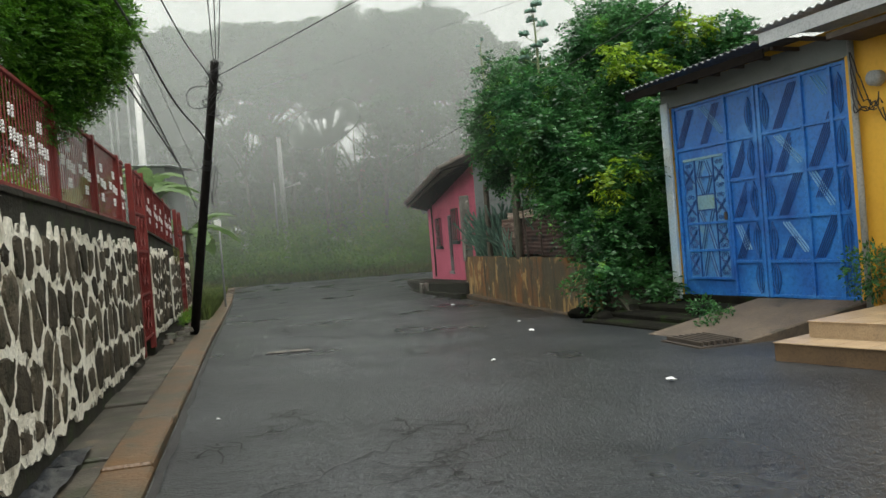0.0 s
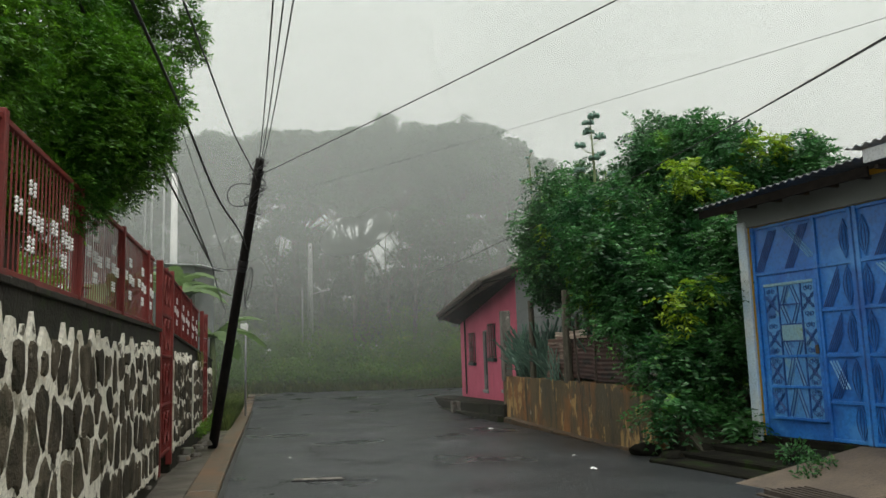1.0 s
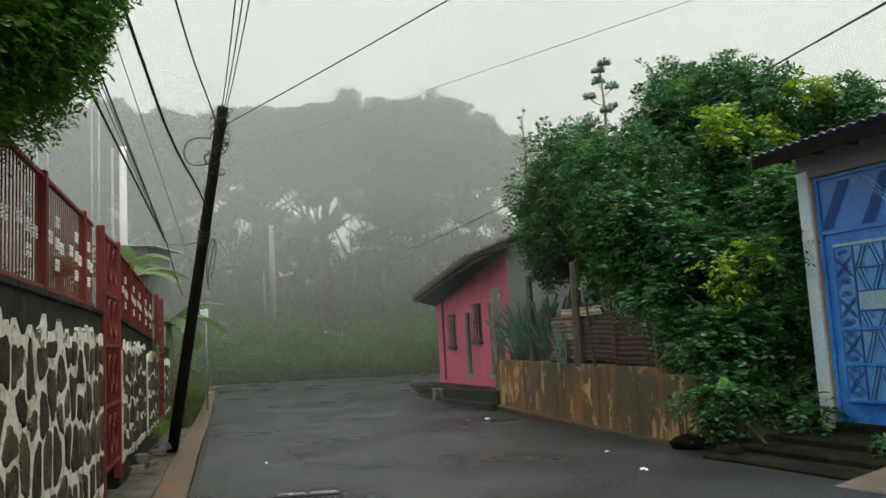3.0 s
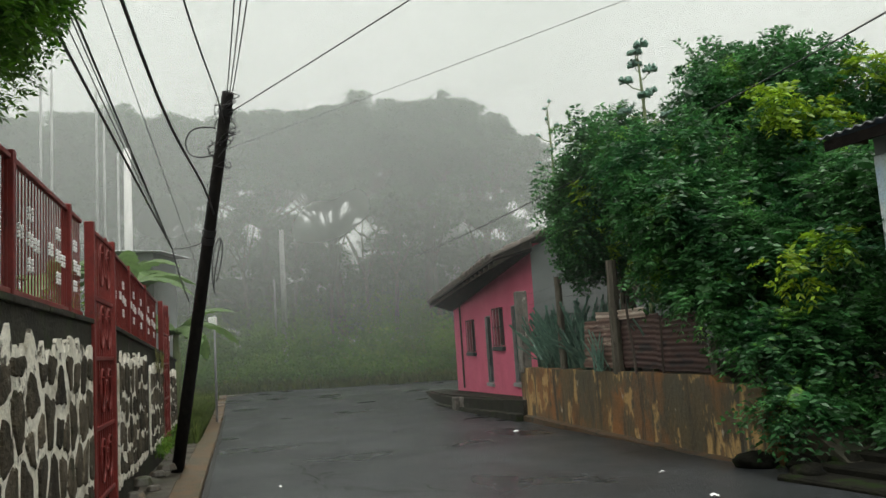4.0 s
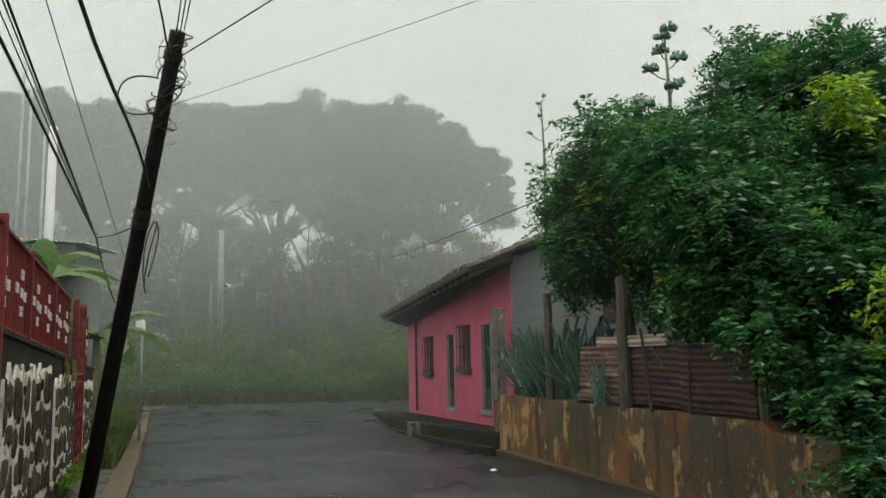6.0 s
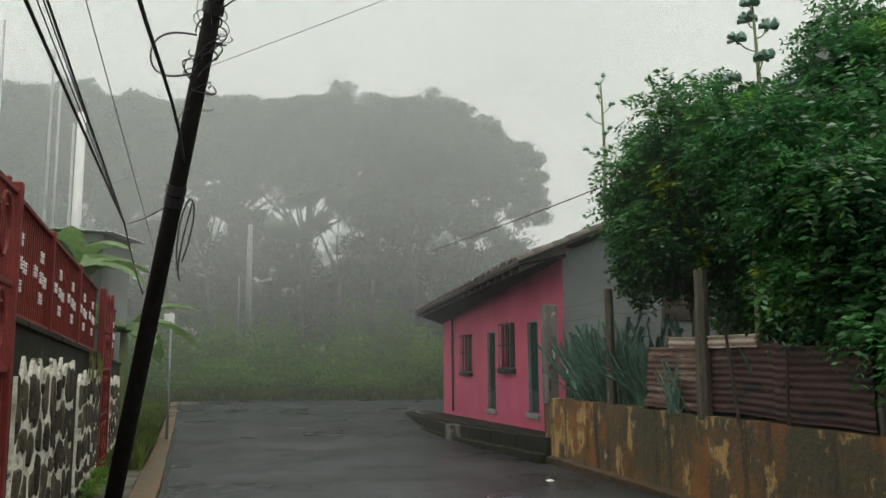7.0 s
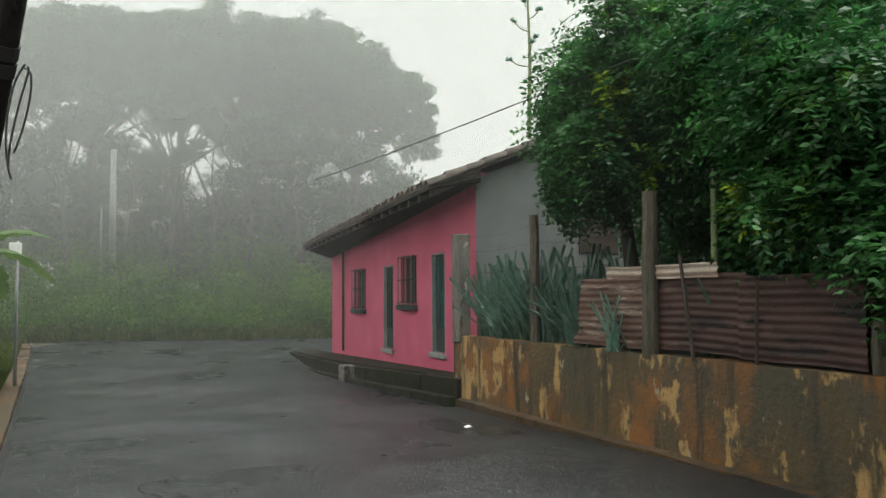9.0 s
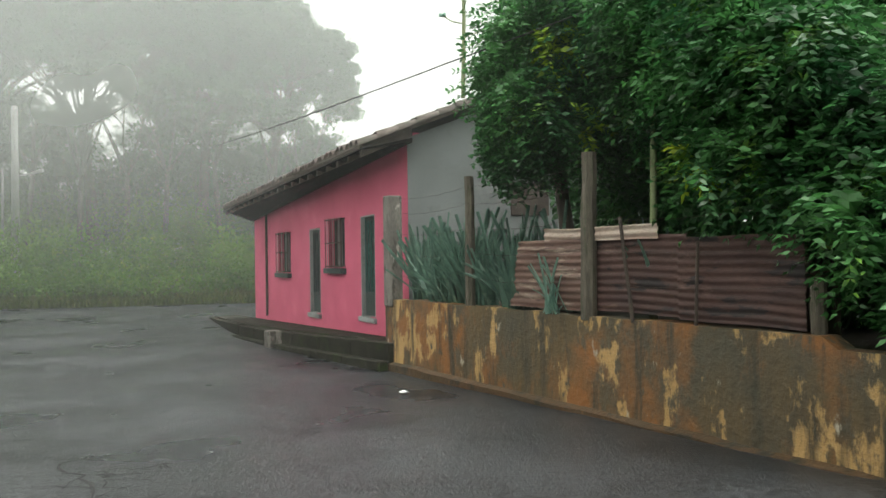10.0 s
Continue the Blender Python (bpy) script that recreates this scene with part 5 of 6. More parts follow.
def plain_pole(x, y, z0, z1, r, label, mat=M_CONC, arm=False):
    p = thing("utility_pole", Matrix.Translation((x, y, z0)), label, "pole", "poles in the mist")
    part("shaft", Geo().tube([(0, 0, 0), (0, 0, z1 - z0)], [r, r * 0.7], 12), mat, p, smooth=True)
    if arm:
        part("arm", Geo().tube([(0, 0, (z1 - z0) * 0.62), (0.9, -0.3, (z1 - z0) * 0.64)], 0.035, 6), mat, p)
        part("lamp_head", Geo().tube([(0.75, -0.25, (z1 - z0) * 0.635), (1.3, -0.4, (z1 - z0) * 0.65)], [0.06, 0.1], 8), mat, p)
    return p


plain_pole(-13.55, 48.0, 0.4, 9.0, 0.2, "pale concrete utility pole standing in the mist", arm=True)
plain_pole(-14.2, 48.4, 0.4, 6.2, 0.08, "thin grey pole beside the concrete pole", M_REVEAL)
plain_pole(-12.9, 27.8, 1.2, 8.9, 0.16, "pale concrete utility pole behind the banana plants")
plain_pole(-9.45, 26.2, -0.2, 3.0, 0.04, "thin pale stake with a small white box", M_REVEAL)
single("meter_box", Geo().box(-9.56, -9.34, 26.0, 26.15, 2.7, 2.95), M_WHITE, "small white box on the thin stake", "box", bevel=0.01)
for x, y, h in ((-21.0, 36, 15.2), (-20.6, 36.2, 15.6), (-18.9, 37, 14.6), (-18.6, 37.1, 13.6), (-22.6, 35, 12.2), (-17.9, 37, 11.4)):
    plain_pole(x, y, 1.0, h, 0.07, "tall thin mast in the mist", M_REVEAL)
hut = thing("hut", Matrix.Translation((-11.6, 26.3, 0)), "small grey hut with a pale tin roof behind banana plants", "hut")
part("wall", Geo().box(-0.9, 0.6, -0.8, 0.8, 0.5, 5.0), M_GREYWALL, hut)
part("tin_roof", zinc(-1.2, 1.0, -1.1, 1.1, lambda x, y: 5.05 - 0.08 * x, 0.13), M_ROOFPALE, hut)

# ---- banana plants ----


def banana_leaf(length, w, bend):
    g = Geo()
    n = 14
    for i in range(n + 1):
        t = i / n
        x, z = length * t * (1 - 0.15 * t), length * (0.55 * t - bend * t * t)
        ww = w * math.sin(math.pi * min(1, 0.06 + t * 0.94)) ** 0.6 * (1 - 0.25 * (i % 2) * (t > 0.25)) + 0.005
        g.v += [(x, -ww, z - ww * 0.35), (x, 0, z), (x, ww, z - ww * 0.35)]
    for i in range(n):
        a = i * 3
        g.f += [(a, a + 1, a + 4, a + 3), (a + 1, a + 2, a + 5, a + 4)]
    return g.mesh("leaf", M_BANANA, smooth=True)


BL = [banana_leaf(2.2, 0.36, 0.7), banana_leaf(1.9, 0.32, 0.5), banana_leaf(2.4, 0.38, 0.85)]


def banana(x, y, z, h, seed, n=8):
    b = thing("banana_plant", Matrix.Translation((x, y, z)), "banana plant with torn arching leaves behind the fence", "plant", "banana plants")
    r = random.Random(seed)
    part("stem", Geo().tube([(0, 0, 0), (0.05, 0, h * 0.6), (0, 0.05, h)], [0.16, 0.12, 0.07], 9), M_BARKPALE, b, smooth=True)
    for i in range(n):
        ob = part("leaf", BL[r.randrange(3)], None, b)
        ob.matrix_local = Matrix.Translation((0, 0, h * 0.95)) @ Matrix.Rotation(i * 6.28 / n + r.uniform(-0.3, 0.3), 4, "Z") @ Matrix.Rotation(r.uniform(-0.5, 0.15), 4, "Y")


banana(-10.7, 23.2, 0.9, 3.0, 1)
banana(-11.4, 24.6, 0.9, 3.4, 2)
banana(-10.0, 24.6, 0.2, 2.4, 3, 7)
banana(-11.9, 22.0, 1.4, 2.6, 4)

# ---- trees ----


def limbs(g, base, tips, r0, rng, sag=0.0, seg=7, sub=3):
    """Bent, tapering branches from one fork to each tip, with side twigs."""
    for tip in tips:
        base, tip = Vector(base), Vector(tip)
        mid = base.lerp(tip, 0.45) + Vector((rng.uniform(-0.3, 0.3), rng.uniform(-0.3, 0.3), sag)) * (tip - base).length * 0.3
        pts = [base.lerp(mid, t).lerp(mid.lerp(tip, t), t) for t in (0, 0.2, 0.4, 0.6, 0.8, 1.0)]
        g.tube(pts, [r0 * (1 - 0.15 * i) for i in range(6)], seg)
        for _ in range(sub):
            a = pts[rng.randint(2, 4)]
            e = a + Vector((rng.uniform(-1, 1), rng.uniform(-1, 1), rng.uniform(0.2, 1))) * (tip - base).length * 0.35
            g.tube([a, a.lerp(e, 0.5) + Vector((0, 0, 0.05)), e], [r0 * 0.4, r0 * 0.25, r0 * 0.1], 5)


# cypress leaning over the fence
cyp = thing("tree", Matrix.Translation((-4.25, 6.3, 2.02)), "dense dark green clipped conifer hanging over the red fence", "tree")
part("trunk", Geo().tube([(0, 0, -0.1), (0.05, 0, 1.0), (0.1, 0.05, 2.4)], [0.16, 0.13, 0.06], 10), M_BARK, cyp, smooth=True)
part("branch", Geo().tube([(0.4, 0.1, 2.0), (1.1, 0.5, 2.6), (1.54, 0.76, 2.88)], [0.05, 0.03, 0.012], 7), M_BARK, cyp, smooth=True)
rc = random.Random(12)
cc = []
for ex, ey, ez, ax, ay, az, n in ((0.1, 0.1, 2.5, 1.25, 1.2, 1.5, 66), (1.3, -0.25, 1.85, 0.42, 0.5, 0.5, 15), (1.6, -0.4, 1.55, 0.14, 0.16, 0.16, 4), (1.1, -0.7, 1.15, 0.22, 0.3, 0.28, 7), (0.5, -1.4, 2.1, 0.9, 0.9, 0.85, 26), (0.9, 0.4, 3.4, 0.5, 0.6, 0.6, 12), (1.5, 0.74, 2.95, 0.1, 0.1, 0.08, 4)):
    for _ in range(n):
        d = Vector((rc.gauss(0, 1), rc.gauss(0, 1), rc.gauss(0, 1))).normalized()
        q = rc.uniform(0.2, 0.36) if ax > 0.3 else rc.uniform(0.1, 0.2)
        cc.append((ex + d.x * ax * 0.9, ey + d.y * ay * 0.9, ez + d.z * az * 0.9, q, q, q * 1.25))
cy_leaf = foliage("crown", cc, 240000, 0.05, M_CYPRESS, 3, width=0.36, shell=0.6, droop=0.0, twig=8, twig_len=0.11)
tagged(part("crown", cy_leaf, None, cyp), kind="stuff")

# garden tree between the pink house and the blue gate
TREE = [(1.1, 18.0, 4.6), (1.46, 17.0, 4.9), (2.04, 16.0, 4.2), (2.39, 16.5, 5.0), (3.19, 16.0, 5.5), (3.79, 15.5, 5.6), (4.26, 15.0, 5.0), (4.99, 15.0, 4.8), (5.74, 15.0, 4.8),
        (3.68, 14.5, 4.3), (2.71, 14.5, 3.8), (2.3, 15.7, 3.6), (2.45, 14.0, 3.1), (3.01, 13.5, 3.0), (3.88, 13.5, 3.4), (2.75, 13.5, 2.3), (3.13, 13.0, 2.2), (2.8, 14.5, 2.6), (2.85, 12.9, 1.4), (3.31, 12.8, 1.4), (2.96, 12.6, 0.75), (3.41, 12.5, 0.7), (1.05, 17.5, 3.9), (3.94, 13.2, 2.6), (3.87, 12.9, 1.7), (2.05, 14.5, 4.0), (2.05, 14.1, 3.5), (2.25, 14.0, 3.15), (2.42, 14.0, 2.65), (2.55, 13.6, 2.2), (2.1, 16.2, 4.0), (4.6, 14.5, 3.6), (3.2, 15.4, 3.6), (4.3, 16.5, 4.2), (1.6, 17.2, 3.6), (3.5, 16.1, 5.9), (3.9, 16.4, 5.8), (4.6, 16.6, 5.3), (3.1, 14.2, 2.9), (3.6, 14.4, 2.2), (3.4, 13.6, 1.6), (2.0, 14.2, 2.6), (1.9, 14.6, 2.95)]
tb = Vector((3.3, 15.2, 0.6))
tree = thing("tree", Matrix.Translation(tb), "broad leafy green garden tree spreading over the ochre wall", "tree")
rng = random.Random(21)
g = Geo()
g.tube([(0, 0, -0.2), (0.05, -0.05, 0.8), (-0.05, 0.05, 1.6)], [0.22, 0.18, 0.16], 10)
part("trunk", g, M_BARK, tree, smooth=True)
g = Geo()
limbs(g, (-0.05, 0.05, 1.5), [Vector(p) - tb for p in TREE if p[2] > 3.2][::2], 0.05, rng, 0.3)
part("limb", g, M_BARK, tree, smooth=True)
TREE_FINE = []
for x, y, z in TREE:
    for _ in range(5 if z > 3.2 else 4):
        k = 0.36 if z > 3.2 else 0.3
        TREE_FINE.append((x + rng.gauss(0, k), y + rng.gauss(0, k), z + rng.gauss(0, 0.3)))
cl = [(x - tb.x, y - tb.y, z - tb.z, r * 1.05, r * 1.05, r * 0.9) for (x, y, z), r in zip(TREE_FINE, [rng.uniform(0.2, 0.42) if p[2] > 3.2 else rng.uniform(0.14, 0.34) for p in TREE_FINE])]
# closed lumps added in the crown so that it shades what lies below
part("inner_foliage", hearts(cl, 5, 0.5), M_LEAF, tree, "closed lumps added inside the crown to block light")
tagged(part("crown", foliage("crown", cl, 190000, 0.095, M_LEAF, 5, width=0.4, shell=0.3, droop=0.35, twig=12, twig_len=0.42), None, tree), kind="stuff")
yl = [(3.46, 13.9, 4.8, 0.26, 0.26, 0.1), (3.5, 13.8, 4.5, 0.12, 0.12, 0.14), (5.0, 14.4, 5.3, 0.3, 0.3, 0.14), (3.0, 12.35, 2.2, 0.2, 0.16, 0.05), (2.8, 12.4, 2.4, 0.12, 0.12, 0.06), (1.1, 16.9, 4.2, 0.22, 0.2, 0.2), (3.35, 12.2, 2.6, 0.2, 0.2, 0.06), (0.95, 17.6, 3.75, 0.14, 0.14, 0.16), (4.2, 14.2, 4.5, 0.3, 0.3, 0.2), (2.1, 15.0, 4.3, 0.25, 0.25, 0.2), (1.7, 14.75, 2.7, 0.16, 0.16, 0.1), (1.35, 16.6, 3.2, 0.06, 0.06, 0.16)]
tagged(part("young_growth", foliage("young_growth", [(x - tb.x, y - tb.y, z - tb.z, a, b, c_) for x, y, z, a, b, c_ in yl], 3600, 0.11, M_LEAFYEL, 6, width=0.4, shell=0.3, droop=0.5, twig=10, twig_len=0.26), None, tree, "yellow-green young leaves"), kind="stuff")

# a rounder, glossy-leaved tree at the grey gable
t2b = Vector((1.9, 18.7, 0.9))
tree2 = thing("tree", Matrix.Translation(t2b), "small-leaved dark green tree against the grey gable", "tree")
g = Geo()
g.tube([(0, 0, -0.2), (0.05, 0.1, 1.2), (-0.1, 0.1, 2.4)], [0.13, 0.11, 0.09], 9)
limbs(g, (-0.1, 0.1, 2.2), [(-0.7, -0.6, 3.2), (-0.5, 0.3, 3.8), (0.4, -0.4, 3.6), (-0.9, -0.2, 2.4), (0.5, 0.5, 3.0)], 0.05, rng, 0.2)
part("trunk", g, M_BARK, tree2, smooth=True)
c2 = [(-0.75, -0.5, 3.3, 0.6, 0.6, 0.6), (-0.4, 0.2, 3.9, 0.7, 0.7, 0.55), (0.4, -0.4, 3.7, 0.8, 0.8, 0.7), (-0.8, -0.4, 2.75, 0.45, 0.45, 0.4), (0.6, 0.4, 3.0, 0.8, 0.8, 0.7), (0.3, -0.7, 3.0, 0.6, 0.5, 0.4), (-0.75, -0.5, 2.3, 0.22, 0.22, 0.3)]
c2 = [(x + rng.gauss(0, 0.3), y + rng.gauss(0, 0.3), z + rng.gauss(0, 0.22), rng.uniform(0.22, 0.42), rng.uniform(0.22, 0.42), rng.uniform(0.2, 0.36)) for x, y, z, _a, _b, _c in c2 for _k in range(5)]
tagged(part("crown", foliage("crown", c2, 34000, 0.085, M_LEAFDARK, 9, width=0.55, shell=0.4, droop=0.3, twig=6, twig_len=0.2), None, tree2), kind="stuff")

# a dark dense tree at the back of the garden, filled out to darken it
t3b = Vector((5.6, 18.5, 0.6))
tree3 = thing("tree", Matrix.Translation(t3b), "dark dense tree at the back of the garden", "tree")
g = Geo()
g.tube([(0, 0, -0.2), (0.05, 0.1, 1.4), (-0.1, 0.1, 2.8)], [0.2, 0.17, 0.13], 9)
limbs(g, (-0.1, 0.1, 2.6), [(-1.6, 0.6, 4.2), (1.4, 0.5, 4.6), (0.3, -1.4, 4.2), (-0.6, 1.5, 4.6), (1.0, -1.2, 3.4)], 0.08, rng, 0.2)
part("trunk", g, M_BARK, tree3, smooth=True)
# the first twelve clumps are filler added to darken pale gaps
c3 = [(a - t3b.x, b - t3b.y, c - t3b.z, 0.5, 0.5, 0.5) for a, b, c in ((4.3, 15.6, 1.3), (4.9, 15.2, 1.9), (5.3, 15.9, 1.2), (4.7, 16.4, 2.2), (6.0, 15.6, 1.8), (3.9, 16.2, 1.5), (3.2, 19.2, 2.6), (3.6, 19.5, 3.4), (4.2, 19.0, 2.4), (4.0, 19.3, 4.2), (4.9, 19.2, 3.2), (3.3, 18.6, 4.4))] + [(rng.uniform(-2.3, 2.8), rng.uniform(-2.2, 2.5), rng.uniform(1.0, 5.0), rng.uniform(0.7, 1.1), rng.uniform(0.7, 1.1), rng.uniform(0.6, 0.9)) for _ in range(26)]
tagged(part("crown", foliage("crown", c3, 60000, 0.16, M_LEAFDARK, 19, width=0.5, shell=0.3, droop=0.4), None, tree3), kind="stuff")

# slender pale stem in the garden, with a few drooping leaves
sl = thing("sapling", WR @ Matrix.Translation((5.85, 0.4, 0.9)), "slender pale green sapling stem rising through the leaves", "tree")
part("stem", Geo().tube([(0, 0, 0), (0.01, 0.02, 1.2), (0.0, 0.05, 2.4), (0.05, 0.08, 3.9)], [0.05, 0.042, 0.036, 0.02], 8), M_BARKPALE, sl, smooth=True)

# flower stalks


def stalk(x, y, z0, z1, label, pads):
    s_ = thing("flower_stalk", Matrix.Translation((x, y, z0)), label, "plant", "tall agave flower stalks")
    h = z1 - z0
    part("stem", Geo().tube([(0, 0, 0), (0.03, 0, h * 0.5), (0, 0, h)], [0.035, 0.028, 0.012], 7), M_BARKPALE, s_)
    r = random.Random(int(x * 10))
    for i in range(9):
        t = 0.4 + 0.6 * i / 8
        a, ln = i * 2.4, (1.15 - t) * 0.55
        tip = Vector((ln * math.cos(a), ln * math.sin(a) * 0.6, h * t + 0.1))
        part("branchlet", Geo().tube([(0, 0, h * t - 0.05), tip * 0.5 + Vector((0, 0, h * t * 0.5 - 0.06)), tip], 0.01, 5), M_BARKPALE, s_)
        g = Geo()
        for _ in range(26 if pads else 5):
            d = Vector((r.gauss(0, 1), r.gauss(0, 1), abs(r.gauss(0, 0.35)))).normalized() * (0.13 if pads else 0.06)
            g.tube([tip, tip + d], [0.02, 0.026], 5)
        part("flower_head", g, M_AGAVEPALE, s_)


stalk(2.0, 15.9, 4.3, 6.4, "tall agave flower stalk with flat grey-green heads", True)
stalk(0.67, 19.8, 4.2, 6.75, "thin bare agave flower stalk above the tree", False)
# rocks take the near-black step material to keep this corner dark
for i, (x, y, z) in enumerate(((2.35, 12.7, 0.0), (2.75, 12.2, 0.0), (3.1, 11.95, 0.05), (2.6, 11.7, 0.0), (3.3, 12.3, 0.2), (2.95, 12.6, 0.15))):
    g = Geo()
    bm = bmesh.new()
    bmesh.ops.create_icosphere(bm, subdivisions=3, radius=1)
    for v in bm.verts:
        v.co *= 1 + 0.35 * noise.noise(v.co * 1.3 + Vector((i * 3, 0, 0))) + 0.12 * noise.noise(v.co * 4 + Vector((0, i * 3, 0)))
        v.co = Vector((v.co.x * (0.26 - 0.02 * i), v.co.y * (0.22 - 0.015 * i), v.co.z * 0.12))
    me = bpy.data.meshes.new("rock")
    bm.to_mesh(me)
    bm.free()
    me.materials.append(M_MOSSBLACK)
    me.polygons.foreach_set("use_smooth", [True] * len(me.polygons))
    ob = new("rock", me)
    ob.matrix_world = pose(x, y, z + 0.04, 0, 0, i * 50)
    tagged(ob, "rough near-black rock in the corner beside the wall", "rock", "rocks by the wall end")

# ---- far woods in the mist ----


def rain_tree(x, y, h, r, seed, count=80000, label="tall umbrella-crowned rain tree fading into mist"):
    """A short bole, limbs fanning out like ribs, and a wide flat dome of many small leaf plates with a drooping rim."""
    z = ground_z(x, y)
    t = thing("tree", Matrix.Translation((x, y, z)), label, "tree", "far rain trees")
    q = random.Random(seed)
    fork = Vector((q.uniform(-0.8, 0.8), q.uniform(-0.5, 0.5), h * q.uniform(0.4, 0.5)))
    part("trunk", Geo().tube([(0, 0, -0.5), fork * 0.5 + Vector((q.uniform(-0.3, 0.3), 0, 0)), fork], [0.38, 0.3, 0.26], 9), M_BARK, t, smooth=True)
    g = Geo()
    dome = lambda d: h * (0.93 - 0.1 * (d / r) ** 2 - 0.14 * max(0.0, d / r - 0.72) / 0.28)
    clumps = []
    for i in range(15):
        a, d = i * 2.4 + q.uniform(-0.3, 0.3), r * 0.93 * math.sqrt((i + 0.6) / 15)
        p = Vector((d * math.cos(a), d * math.sin(a) * 0.6, dome(d) - h * 0.13))
        limbs(g, fork, [p], q.uniform(0.07, 0.12), q, 0.25, 6, 5)
        for _ in range(5):
            w = p + Vector((q.gauss(0, 1.1), q.gauss(0, 0.8), q.uniform(0.6, 1.6)))
            base = p.lerp(fork, q.uniform(0.1, 0.45))
            g.tube([base, base.lerp(w, 0.5) + Vector((q.uniform(-0.3, 0.3), 0, -0.2)), w], [0.06, 0.04, 0.02], 5)
    part("limb", g, M_BARK, t, smooth=True)
    for i in range(150):
        a, d = q.uniform(0, 6.283), r * math.sqrt(q.random())
        deep = q.random() ** 1.6 * h * 0.13
        wide = q.uniform(0.4, 1.1) * r / 6.5
        clumps.append((d * math.cos(a), d * math.sin(a) * 0.6, dome(d) - deep + q.gauss(0, 0.28), wide, wide, q.uniform(0.2, 0.4)))
    for i in range(58):
        a, d = q.uniform(0, 6.283), r * q.uniform(0.1, 0.95)
        clumps.append((d * math.cos(a), d * math.sin(a) * 0.6, dome(d) - h * q.uniform(0.12, 0.24), q.uniform(0.4, 0.8), q.uniform(0.4, 0.8), q.uniform(0.2, 0.35)))
    tagged(part("crown", foliage("crown", clumps, count, 0.19, M_FOREST, seed, width=0.6, shell=0.1, droop=0.2), None, t), kind="stuff")


for i, (x, y, h, r) in enumerate(((-22.5, 53, 17.5, 6.6), (-16.5, 54, 17.4, 6.4), (-11, 52.5, 17.4, 6.4), (-6, 53.5, 17.6, 6.2), (-2.2, 52, 15.2, 5.2), (-28.5, 54, 19.2, 6.4), (-34.5, 52, 18.6, 6.6), (-41, 52, 17.6, 6.5))):
    rain_tree(x * 1.04, y + 2.2, h * 1.04, r * 1.04, 100 + i)
for i, (x, y, h, r) in enumerate(((-31, 62, 17, 7), (-38, 62, 18, 7), (-46, 62, 17, 8), (-53, 58, 17, 8))):
    rain_tree(x, y, h, r, 140 + i, 16000, "dense tree deep in the misty wood")
for i in range(13):
    q = random.Random(300 + i)
    x, y = -27 + i * 2.25 + q.uniform(-0.8, 0.8), q.uniform(48.8, 51)
    t = thing("tree", Matrix.Translation((x, y, ground_z(x, y))), "slender pale-trunked tree in the misty wood", "tree", "slender trees in the mist")
    g = Geo()
    h = q.uniform(8.5, 11.5)
    top = Vector((q.uniform(-1.2, 1.2), q.uniform(-0.5, 0.5), h))
    fork = top * q.uniform(0.45, 0.6)
    g.tube([(0, 0, -0.5), fork * 0.5 + Vector((q.uniform(-0.3, 0.3), 0, 0)), fork], [0.16, 0.13, 0.11], 7)
    tips = [top + Vector((q.uniform(-2.6, 2.6), q.uniform(-1, 1), q.uniform(-1.5, 1.2))) for _ in range(5)]
    limbs(g, fork, tips, 0.07, q, 0.3, 5, 3)
    part("trunk", g, M_BARKGREY, t, smooth=True)
    tagged(part("crown", foliage("crown", [(p.x, p.y, p.z, 0.8, 0.7, 0.4) for p in tips[:3]], 1600, 0.22, M_FOREST, 300 + i, width=0.6, shell=0.1), None, t), kind="stuff")
under = []
qb = random.Random(77)
for i in range(330):
    x = qb.uniform(-50, 6)
    y = qb.uniform(55, 66)
    high = float(np.interp(x, (-50, -3, 0.5, 3), (10.0, 10.0, 8.2, 2.0)))
    k = qb.random()
    under.append((x, y, ground_z(x, y) + 0.5 + high * k, qb.uniform(1.5, 3) * (1.05 - 0.5 * k), qb.uniform(1, 2), qb.uniform(1.0, 2.2) * (1.05 - 0.45 * k)))
tagged(part("thicket", hearts(under, 9, 0.6), M_FOREST, None), "dense dark heart of the woodland undergrowth", "undergrowth", kind="stuff")
tagged(part("undergrowth", foliage("undergrowth", under, 130000, 0.28, M_FOREST, 31, width=0.6, shell=0.2), None, None), "dark tangled woodland undergrowth in mist", "undergrowth", kind="stuff")
bank = []
for i in range(260):
    x = qb.uniform(-34, 6)
    y = 43.2 + abs(qb.gauss(0, 3.5)) + (2.5 if x < -20 else 0)
    hh = min(3.4, 0.5 + (y - 43) * 0.5)
    bank.append((x, y, ground_z(x, y) + hh * 0.5, qb.uniform(0.7, 1.6), qb.uniform(0.6, 1.2), hh * qb.uniform(0.5, 0.9)))
tagged(part("bushes", foliage("bushes", bank, 170000, 0.15, M_BUSH, 32, width=0.55, shell=0.25), None, None), "tangled green bushes on the bank at the road's end", "bushes", kind="stuff")
gr = np.random.default_rng(4)
roots = []
for _ in range(15000):
    x, y = gr.uniform(-30, 4), 41.4 + gr.exponential(1.6)
    roots.append((x, y, ground_z(x, y) - 0.03))
for _ in range(24000):
    s_, d = gr.uniform(21.8, 42), 0.4 + gr.exponential(1.2)
    p = KERB @ Vector((s_, d, 0))
    roots.append((p.x, p.y, ground_z(p.x, p.y) - 0.02))
tagged(part("grass", blades("grass", roots, 0.36, M_GRASS, 4, 0.02, 0.5), None, None), "rough yellow-green grass along the road's edge", "grass", kind="stuff")
